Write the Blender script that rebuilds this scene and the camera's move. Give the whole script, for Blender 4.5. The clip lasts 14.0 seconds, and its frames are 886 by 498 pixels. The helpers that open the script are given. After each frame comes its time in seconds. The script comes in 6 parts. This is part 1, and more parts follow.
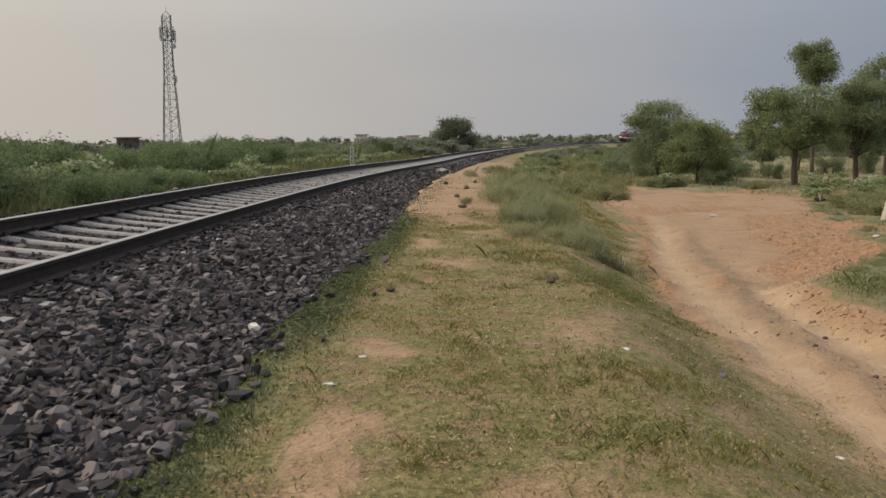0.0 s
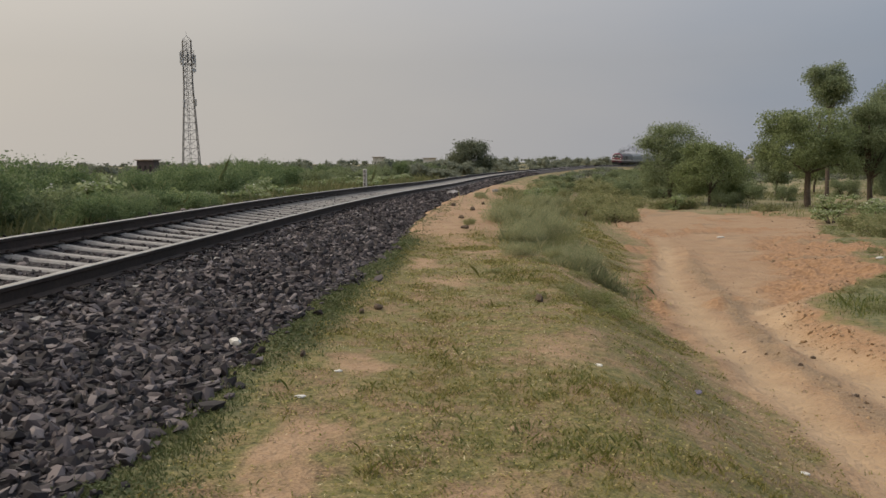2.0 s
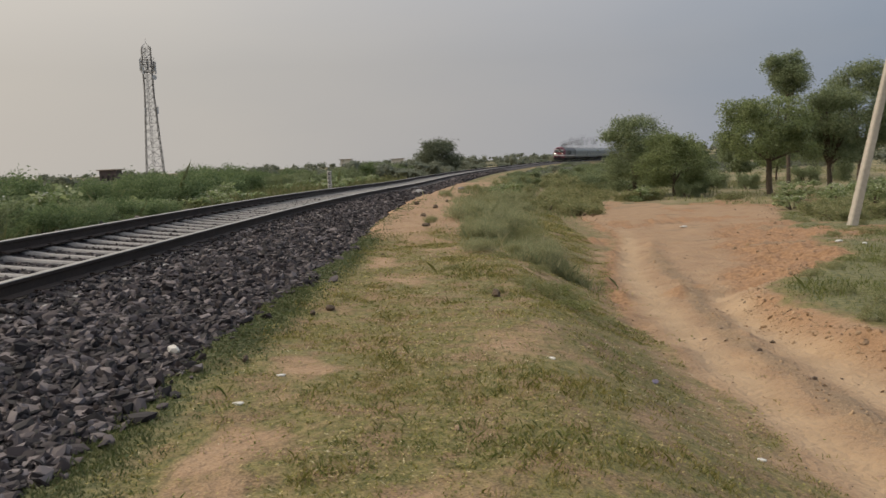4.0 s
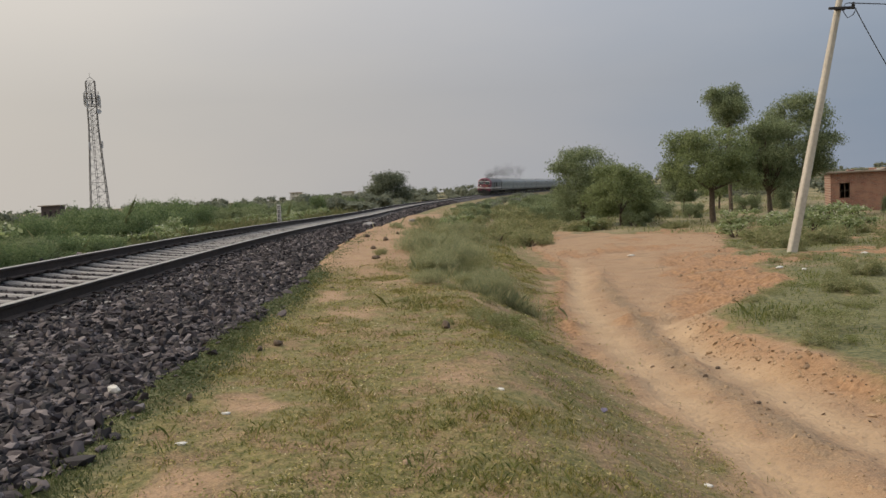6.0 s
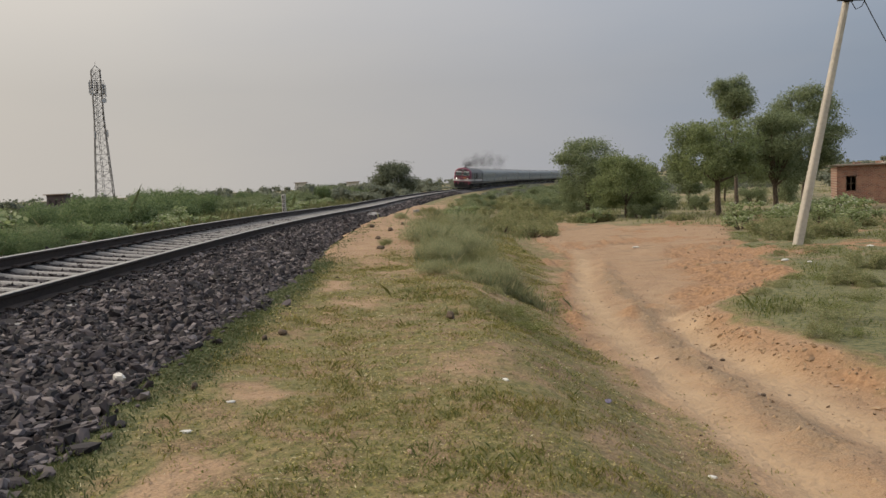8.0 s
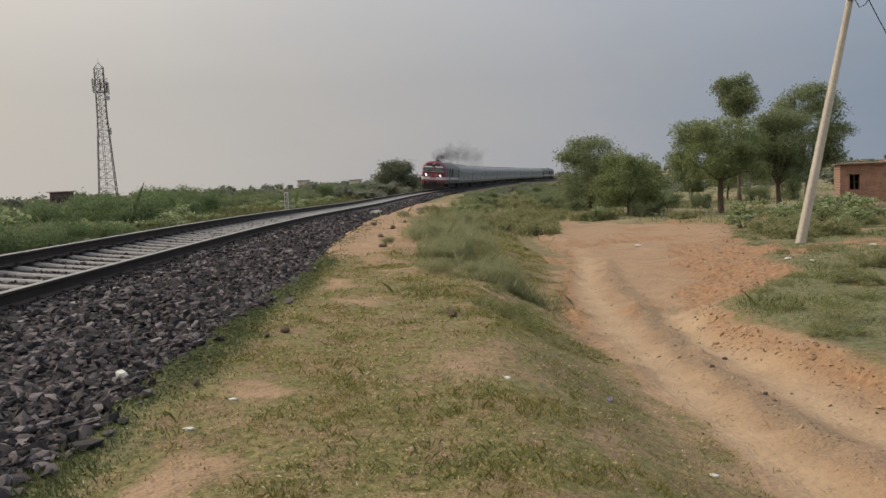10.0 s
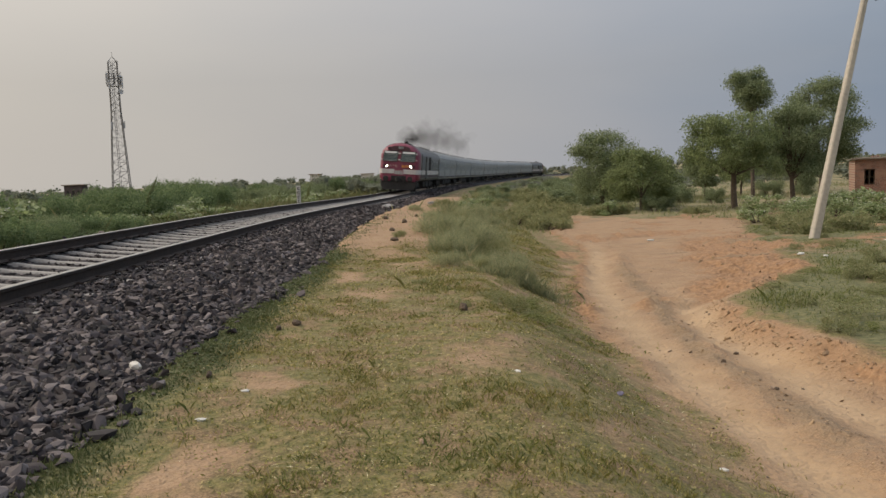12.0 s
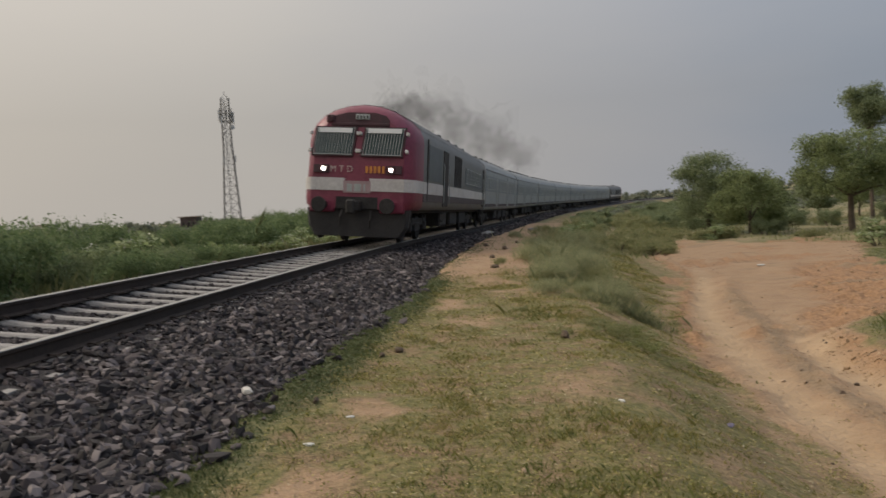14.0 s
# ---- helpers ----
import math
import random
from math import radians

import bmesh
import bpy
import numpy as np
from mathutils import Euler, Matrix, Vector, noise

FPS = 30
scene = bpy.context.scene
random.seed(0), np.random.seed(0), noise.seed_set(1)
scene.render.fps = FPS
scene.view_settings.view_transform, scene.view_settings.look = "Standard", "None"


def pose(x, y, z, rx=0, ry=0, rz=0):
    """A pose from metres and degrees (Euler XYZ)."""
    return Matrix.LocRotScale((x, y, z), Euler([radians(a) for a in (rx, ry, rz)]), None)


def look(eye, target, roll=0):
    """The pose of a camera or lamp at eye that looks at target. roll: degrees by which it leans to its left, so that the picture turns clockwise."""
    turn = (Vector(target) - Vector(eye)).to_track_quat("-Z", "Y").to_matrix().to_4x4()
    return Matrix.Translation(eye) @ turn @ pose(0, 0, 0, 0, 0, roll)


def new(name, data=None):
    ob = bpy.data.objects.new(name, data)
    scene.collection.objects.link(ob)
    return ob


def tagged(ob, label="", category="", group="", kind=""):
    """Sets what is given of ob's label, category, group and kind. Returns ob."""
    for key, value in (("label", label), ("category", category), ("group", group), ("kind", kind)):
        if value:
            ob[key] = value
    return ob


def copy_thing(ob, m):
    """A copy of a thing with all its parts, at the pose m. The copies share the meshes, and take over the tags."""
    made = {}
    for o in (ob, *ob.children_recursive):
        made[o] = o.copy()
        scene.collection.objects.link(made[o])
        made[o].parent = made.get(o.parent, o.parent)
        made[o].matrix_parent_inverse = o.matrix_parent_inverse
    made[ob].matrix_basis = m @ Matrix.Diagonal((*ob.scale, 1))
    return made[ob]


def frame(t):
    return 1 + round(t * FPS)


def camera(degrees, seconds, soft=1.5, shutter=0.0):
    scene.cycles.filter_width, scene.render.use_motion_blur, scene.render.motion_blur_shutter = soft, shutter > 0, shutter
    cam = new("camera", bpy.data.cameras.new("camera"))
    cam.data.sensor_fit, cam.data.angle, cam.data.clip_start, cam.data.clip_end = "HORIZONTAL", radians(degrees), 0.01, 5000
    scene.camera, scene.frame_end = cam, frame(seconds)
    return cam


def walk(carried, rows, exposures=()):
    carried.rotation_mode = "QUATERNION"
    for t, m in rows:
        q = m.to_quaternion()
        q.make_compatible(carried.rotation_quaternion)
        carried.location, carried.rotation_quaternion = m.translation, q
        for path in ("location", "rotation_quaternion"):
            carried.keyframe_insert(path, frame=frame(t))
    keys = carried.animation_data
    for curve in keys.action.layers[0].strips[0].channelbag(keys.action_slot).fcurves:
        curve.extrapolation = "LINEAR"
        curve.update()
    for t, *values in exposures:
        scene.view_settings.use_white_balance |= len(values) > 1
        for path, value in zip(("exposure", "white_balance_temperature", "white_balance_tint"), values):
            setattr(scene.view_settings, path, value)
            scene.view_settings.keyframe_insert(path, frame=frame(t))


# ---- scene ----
cam = camera(57.5, 14.0, soft=1.5, shutter=0.5)
scene.cycles.transparent_max_bounces = 40
PATH = [
    (0, (0.039, 0.167, 1.567), (0.02, 2.15, 1.302), -0.5),
    (0.5, (0.098, 0.231, 1.563), (0.091, 2.217, 1.325), -0.6),
    (1, (0.161, 0.152, 1.565), (0.151, 2.139, 1.338), -0.6),
    (1.5, (0.257, 0.03, 1.538), (0.201, 2.017, 1.321), -0.3),
    (2, (0.366, -0.001, 1.55), (0.304, 1.987, 1.34), -0.5),
    (4.3, (0.596, 0.199, 1.484), (0.637, 2.187, 1.271), -3.2),
    (4.5, (0.612, 0.188, 1.498), (0.704, 2.178, 1.323), -3.1),
    (5, (0.611, 0.167, 1.502), (0.761, 2.158, 1.379), -2.9),
    (5.5, (0.605, 0.176, 1.497), (0.741, 2.167, 1.368), -2.9),
    (6, (0.603, 0.189, 1.488), (0.734, 2.18, 1.349), -2.9),
    (6.5, (0.6, 0.194, 1.488), (0.729, 2.185, 1.345), -2.8),
    (7, (0.599, 0.202, 1.484), (0.726, 2.192, 1.335), -2.8),
    (7.5, (0.596, 0.199, 1.485), (0.718, 2.189, 1.325), -2.7),
    (8, (0.597, 0.197, 1.482), (0.716, 2.187, 1.321), -2.6),
    (10.5, (0.601, 0.192, 1.482), (0.709, 2.182, 1.312), -2.5),
    (11, (0.603, 0.186, 1.483), (0.703, 2.176, 1.308), -2.5),
    (11.5, (0.605, 0.176, 1.481), (0.697, 2.166, 1.304), -2.5),
    (12, (0.605, 0.175, 1.479), (0.688, 2.166, 1.3), -2.4),
    (12.5, (0.605, 0.17, 1.483), (0.671, 2.161, 1.305), -2.3),
    (13, (0.602, 0.165, 1.487), (0.637, 2.158, 1.316), -2.3),
    (13.5, (0.602, 0.151, 1.488), (0.554, 2.146, 1.349), -2.6),
    (14, (0.604, 0.133, 1.495), (0.443, 2.124, 1.394), -3.4),
]
walk(cam, [(t, look(eye, target, roll)) for t, eye, target, roll in PATH], [(0.0, 0.0), (1.0, -0.08), (2.2, -0.06), (4.5, -0.05), (5.0, 0.06), (8.0, 0.04), (11.0, 0.0), (12.5, 0.0), (13.5, -0.10), (14.0, -0.21)])

# ---- light ----
SUN_EL, SUN_AZ = 40.0, -72.0          # degrees; azimuth from +y, minus is towards -x
world = bpy.data.worlds.new("world")
scene.world = world
world.use_nodes = True


def sky_nodes():
    nt = world.node_tree
    nt.nodes.clear()
    N, L = nt.nodes.new, nt.links.new
    out, bg = N("ShaderNodeOutputWorld"), N("ShaderNodeBackground")
    co = N("ShaderNodeTexCoord")
    sep = N("ShaderNodeSeparateXYZ")
    L(co.outputs["Generated"], sep.inputs[0])
    sky = N("ShaderNodeTexSky")
    sky.sky_type, sky.sun_disc = "NISHITA", False
    sky.sun_elevation, sky.sun_rotation = radians(SUN_EL), radians(SUN_AZ)
    sky.dust_density, sky.air_density, sky.ozone_density = 5.0, 1.5, 1.0
    low = N("ShaderNodeMix")
    low.data_type = "RGBA"
    low.inputs[0].default_value = 0.93
    gain = N("ShaderNodeVectorMath")
    gain.operation = "SCALE"
    gain.inputs[3].default_value = 0.09
    L(sky.outputs[0], gain.inputs[0])
    # veil of high cloud: warm and bright towards the sun, slate blue away from it
    veil = N("ShaderNodeMapRange")
    veil.inputs[1].default_value, veil.inputs[2].default_value = -0.62, 0.62
    bump = N("ShaderNodeTexNoise")
    bump.inputs["Scale"].default_value, bump.inputs["Detail"].default_value = 2.2, 5.0
    flat = N("ShaderNodeMapping")
    flat.inputs["Scale"].default_value = (1.0, 1.0, 3.5)
    L(co.outputs["Generated"], flat.inputs[0])
    L(flat.outputs[0], bump.inputs["Vector"])
    add = N("ShaderNodeMath")
    add.operation = "MULTIPLY_ADD"
    add.inputs[1].default_value, add.inputs[2].default_value = 0.32, -0.16
    L(bump.outputs["Fac"], add.inputs[0])
    su = N("ShaderNodeMath")
    L(sep.outputs["X"], su.inputs[0])
    L(add.outputs[0], su.inputs[1])
    L(su.outputs[0], veil.inputs[0])
    ramp = N("ShaderNodeValToRGB")
    e = ramp.color_ramp.elements
    e[0].position, e[0].color = 0.0, (0.60, 0.55, 0.49, 1)
    e[1].position, e[1].color = 1.0, (0.21, 0.27, 0.36, 1)
    for p, c in ((0.28, (0.53, 0.50, 0.465, 1)), (0.5, (0.445, 0.435, 0.435, 1)), (0.68, (0.38, 0.39, 0.42, 1)), (0.85, (0.30, 0.335, 0.395, 1))):
        k = e.new(p)
        k.color = c
    L(veil.outputs[0], ramp.inputs[0])
    # thinner and lighter cloud overhead
    up = N("ShaderNodeMapRange")
    up.inputs[1].default_value, up.inputs[2].default_value = 0.12, 0.9
    up.inputs[3].default_value, up.inputs[4].default_value = 1.0, 2.5
    L(sep.outputs["Z"], up.inputs[0])
    lift = N("ShaderNodeVectorMath")
    lift.operation = "SCALE"
    L(ramp.outputs[0], lift.inputs[0])
    L(up.outputs[0], lift.inputs[3])
    L(gain.outputs[0], low.inputs["A"])
    L(lift.outputs[0], low.inputs["B"])
    L(low.outputs["Result"], bg.inputs[0])
    L(bg.outputs[0], out.inputs[0])


sky_nodes()
sun_data = bpy.data.lights.new("sun", "SUN")
sun_data.energy, sun_data.angle, sun_data.color = 2.05, radians(26), (1.0, 0.88, 0.72)
sun_dir = Vector((math.sin(radians(SUN_AZ)) * math.cos(radians(SUN_EL)), math.cos(radians(SUN_AZ)) * math.cos(radians(SUN_EL)), math.sin(radians(SUN_EL))))
sun = new("sun", sun_data)
sun.matrix_world = look(sun_dir * 50, (0, 0, 0))


# ---- materials ----
def material(name, rough=0.8, metal=0.0):
    m = bpy.data.materials.new(name)
    m.use_nodes = True
    b = m.node_tree.nodes["Principled BSDF"]
    b.inputs["Roughness"].default_value, b.inputs["Metallic"].default_value = rough, metal
    return m, m.node_tree, b


def noisy(name, dark, light, scale, rough=0.8, metal=0.0, bump=0.3, fine=8.0, coord="Object", spot=None, dist=0.02):
    """Two noises, coarse and fine, between two colours, with a bump from the fine one."""
    m, nt, b = material(name, rough, metal)
    N, L = nt.nodes.new, nt.links.new
    co = N("ShaderNodeTexCoord")
    a, f = N("ShaderNodeTexNoise"), N("ShaderNodeTexNoise")
    a.inputs["Scale"].default_value, a.inputs["Detail"].default_value = scale, 4
    f.inputs["Scale"].default_value, f.inputs["Detail"].default_value = scale * fine, 3
    L(co.outputs[coord], a.inputs["Vector"])
    L(co.outputs[coord], f.inputs["Vector"])
    mid = N("ShaderNodeMath")
    mid.operation = "MULTIPLY_ADD"
    mid.inputs[1].default_value = 0.45
    L(f.outputs["Fac"], mid.inputs[0])
    half = N("ShaderNodeMath")
    half.operation = "MULTIPLY"
    half.inputs[1].default_value = 0.55
    L(a.outputs["Fac"], half.inputs[0])
    L(half.outputs[0], mid.inputs[2])
    r = N("ShaderNodeValToRGB")
    r.color_ramp.elements[0].position, r.color_ramp.elements[0].color = 0.32, (*dark, 1)
    r.color_ramp.elements[1].position, r.color_ramp.elements[1].color = 0.68, (*light, 1)
    L(mid.outputs[0], r.inputs[0])
    L(r.outputs[0], b.inputs["Base Color"])
    if bump:
        bp = N("ShaderNodeBump")
        bp.inputs["Strength"].default_value, bp.inputs["Distance"].default_value = bump, dist
        L(f.outputs["Fac"], bp.inputs["Height"])
        L(bp.outputs[0], b.inputs["Normal"])
    return m


def island(name, colours, rough=0.8, per="island", sheen=0.0, through_light=0.0):
    """Each loose piece takes a colour of its own along a ramp."""
    m, nt, b = material(name, rough)
    N, L = nt.nodes.new, nt.links.new
    r = N("ShaderNodeValToRGB")
    e = r.color_ramp.elements
    e[0].position, e[0].color = 0.0, (*colours[0], 1)
    e[1].position, e[1].color = 1.0, (*colours[-1], 1)
    for k, c in enumerate(colours[1:-1]):
        q = e.new((k + 1) / (len(colours) - 1))
        q.color = (*c, 1)
    if per == "island":
        g = N("ShaderNodeNewGeometry")
        L(g.outputs["Random Per Island"], r.inputs[0])
    else:
        g = N("ShaderNodeObjectInfo")
        L(g.outputs["Random"], r.inputs[0])
    L(r.outputs[0], b.inputs["Base Color"])
    if through_light:
        tr, mx = N("ShaderNodeBsdfTranslucent"), N("ShaderNodeMixShader")
        L(r.outputs[0], tr.inputs[0])
        mx.inputs[0].default_value = through_light
        out = nt.nodes["Material Output"]
        L(b.outputs[0], mx.inputs[1])
        L(tr.outputs[0], mx.inputs[2])
        L(mx.outputs[0], out.inputs[0])
    return m


STEEL_RUST = noisy("rusted_rail_steel", (0.018, 0.011, 0.008), (0.05, 0.031, 0.022), 3.0, 0.75, 0.0, 0.2)
RAIL_HEAD = noisy("worn_rail_head", (0.30, 0.28, 0.26), (0.5, 0.48, 0.45), 4.0, 0.35, 0.8, 0.05)
CONCRETE = noisy("sleeper_concrete", (0.19, 0.175, 0.165), (0.36, 0.34, 0.315), 2.5, 0.9, 0, 0.4)
POLE_CONCRETE = noisy("pole_concrete", (0.36, 0.33, 0.28), (0.52, 0.48, 0.41), 1.2, 0.9, 0, 0.2)
STONE = island("ballast_stone", [(0.011, 0.0090, 0.0096), (0.022, 0.0174, 0.0181), (0.038, 0.0296, 0.0302), (0.070, 0.055, 0.0550), (0.20, 0.17, 0.164)], 0.85)
STONE_ONE = island("ballast_stone_single", [(0.011, 0.0090, 0.0096), (0.022, 0.0174, 0.0181), (0.038, 0.0296, 0.0302), (0.070, 0.055, 0.0550), (0.20, 0.17, 0.164)], 0.85, per="object")
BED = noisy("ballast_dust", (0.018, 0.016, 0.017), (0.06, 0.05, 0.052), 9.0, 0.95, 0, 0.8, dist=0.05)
BARK = noisy("bark", (0.055, 0.04, 0.028), (0.15, 0.115, 0.085), 5.0, 0.95, 0, 0.6)
LEAF_ACACIA = island("acacia_leaf", [(0.125, 0.155, 0.07), (0.18, 0.22, 0.095), (0.235, 0.28, 0.12), (0.30, 0.34, 0.155)], 0.7, through_light=0.5)
LEAF_DULL = island("scrub_leaf", [(0.13, 0.165, 0.085), (0.185, 0.225, 0.115), (0.24, 0.28, 0.145), (0.30, 0.335, 0.185)], 0.75, through_light=0.5)
LEAF_PALE = island("milkweed_leaf", [(0.17, 0.22, 0.09), (0.24, 0.30, 0.125), (0.31, 0.36, 0.17), (0.40, 0.43, 0.25)], 0.6, through_light=0.45)
# far foliage: distance haze painted in as a paler, greyer leaf colour
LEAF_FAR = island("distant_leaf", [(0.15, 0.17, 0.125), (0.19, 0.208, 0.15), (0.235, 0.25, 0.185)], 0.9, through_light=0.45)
GRASS_BLADE = island("grass_blade", [(0.125, 0.132, 0.033), (0.19, 0.188, 0.047), (0.265, 0.247, 0.068), (0.35, 0.305, 0.108), (0.48, 0.392, 0.18)], 0.7, through_light=0.4)
GRASS_GREEN = island("fresh_grass", [(0.10, 0.128, 0.037), (0.15, 0.177, 0.049), (0.205, 0.225, 0.067), (0.28, 0.27, 0.098)], 0.7, through_light=0.4)
GRASS_FRINGE = island("weed_fringe", [(0.068, 0.092, 0.035), (0.098, 0.124, 0.046), (0.138, 0.155, 0.063), (0.19, 0.19, 0.09)], 0.7, through_light=0.4)
LEAF_DARK = island("dark_tree_leaf", [(0.11, 0.13, 0.085), (0.15, 0.17, 0.11), (0.19, 0.21, 0.14)], 0.8, through_light=0.45)
LEAF_DENSE = island("dense_bush_leaf", [(0.095, 0.14, 0.06), (0.135, 0.19, 0.08), (0.18, 0.24, 0.105), (0.235, 0.285, 0.14)], 0.75, through_light=0.45)
GRASS_SOFT = island("feathery_long_grass", [(0.22, 0.25, 0.13), (0.29, 0.31, 0.165), (0.36, 0.36, 0.20), (0.44, 0.41, 0.25)], 0.8, through_light=0.55)
GRASS_DRY = island("tall_scrub_grass", [(0.18, 0.20, 0.09), (0.24, 0.255, 0.115), (0.30, 0.30, 0.145), (0.38, 0.345, 0.185)], 0.75, through_light=0.5)


def ground_material():
    """Sand, grass-covered soil and dark earth, mixed by the ground's own cover attributes and broken up by noise."""
    m, nt, b = material("ground_earth", 0.95)
    N, L = nt.nodes.new, nt.links.new
    co = N("ShaderNodeTexCoord")

    def noise_at(scale, detail=5.0):
        n = N("ShaderNodeTexNoise")
        n.inputs["Scale"].default_value, n.inputs["Detail"].default_value = scale, detail
        L(co.outputs["Object"], n.inputs["Vector"])
        return n.outputs["Fac"]

    def ramp(fac, *stops):
        r = N("ShaderNodeValToRGB")
        e = r.color_ramp.elements
        e[0].position, e[0].color = stops[0][0], (*stops[0][1], 1)
        e[1].position, e[1].color = stops[-1][0], (*stops[-1][1], 1)
        for p, c in stops[1:-1]:
            q = e.new(p)
            q.color = (*c, 1)
        L(fac, r.inputs[0])
        return r.outputs[0]

    def mix(fac, a, c):
        x = N("ShaderNodeMix")
        x.data_type = "RGBA"
        L(fac, x.inputs[0])
        L(a, x.inputs["A"])
        L(c, x.inputs["B"])
        return x.outputs["Result"]

    def attr(name):
        a = N("ShaderNodeAttribute")
        a.attribute_name = name
        return a.outputs["Fac"]

    def edge(mask, noise_out, width=0.2, gain=1.1):
        """A cover mask with a ragged edge."""
        s = N("ShaderNodeMath")
        s.operation = "MULTIPLY_ADD"
        s.inputs[1].default_value, s.inputs[2].default_value = gain, -gain / 2
        L(noise_out, s.inputs[0])
        t = N("ShaderNodeMath")
        L(s.outputs[0], t.inputs[0])
        L(mask, t.inputs[1])
        r = N("ShaderNodeMapRange")
        r.inputs[1].default_value, r.inputs[2].default_value = 0.5 - width, 0.5 + width
        L(t.outputs[0], r.inputs[0])
        return r.outputs[0]

    big, mid_n, fine, grit = noise_at(0.35), noise_at(2.3), noise_at(14.0), noise_at(70.0, 2.0)
    sand = mix(fine, ramp(mid_n, (0.3, (0.255, 0.158, 0.090)), (0.5, (0.325, 0.214, 0.123)), (0.7, (0.385, 0.266, 0.157))), ramp(grit, (0.35, (0.212, 0.129, 0.073)), (0.6, (0.375, 0.245, 0.146))))
    orange = ramp(fine, (0.3, (0.205, 0.112, 0.057)), (0.7, (0.375, 0.222, 0.118)))
    turf = mix(mid_n, ramp(fine, (0.38, (0.085, 0.0882, 0.0238)), (0.5, (0.165, 0.147, 0.0484)), (0.62, (0.27, 0.206, 0.0924))), ramp(grit, (0.38, (0.05, 0.0539, 0.0158)), (0.58, (0.23, 0.191, 0.0704))))
    soil = ramp(grit, (0.35, (0.130, 0.084, 0.045)), (0.62, (0.300, 0.196, 0.110)))
    bare = N("ShaderNodeMapRange")
    bare.inputs[1].default_value, bare.inputs[2].default_value, bare.inputs[4].default_value = 0.46, 0.62, 0.85
    L(noise_at(3.1, 8.0), bare.inputs[0])
    grass = mix(bare.outputs[0], turf, soil)
    green = ramp(fine, (0.34, (0.07, 0.08, 0.03)), (0.66, (0.19, 0.175, 0.075)))
    plain = ramp(big, (0.35, (0.12, 0.12, 0.055)), (0.5, (0.20, 0.175, 0.085)), (0.68, (0.30, 0.225, 0.13)))
    rut = mix(grit, ramp(fine, (0.32, (0.162, 0.112, 0.0686)), (0.68, (0.323, 0.223, 0.134))), ramp(grit, (0.35, (0.123, 0.0856, 0.0528)), (0.6, (0.294, 0.205, 0.123))))
    wheel = ramp(mid_n, (0.3, (0.345, 0.237, 0.140)), (0.7, (0.42, 0.295, 0.18)))
    c = mix(edge(attr("green"), mid_n), grass, green)
    c = mix(edge(attr("plain"), mid_n), c, plain)
    c = mix(edge(attr("sand"), mid_n), c, sand)
    c = mix(edge(attr("bank"), mid_n), c, orange)
    c = mix(edge(attr("wheel"), mid_n, 0.35, 0.6), c, wheel)
    c = mix(edge(attr("rut"), fine, 0.3, 1.3), c, rut)
    L(c, b.inputs["Base Color"])
    bp = N("ShaderNodeBump")
    bp.inputs["Strength"].default_value, bp.inputs["Distance"].default_value = 0.9, 0.05
    L(fine, bp.inputs["Height"])
    b2 = N("ShaderNodeBump")
    b2.inputs["Strength"].default_value, b2.inputs["Distance"].default_value = 0.5, 0.01
    L(grit, b2.inputs["Height"])
    L(bp.outputs[0], b2.inputs["Normal"])
    L(b2.outputs[0], b.inputs["Normal"])
    return m


GROUND = ground_material()


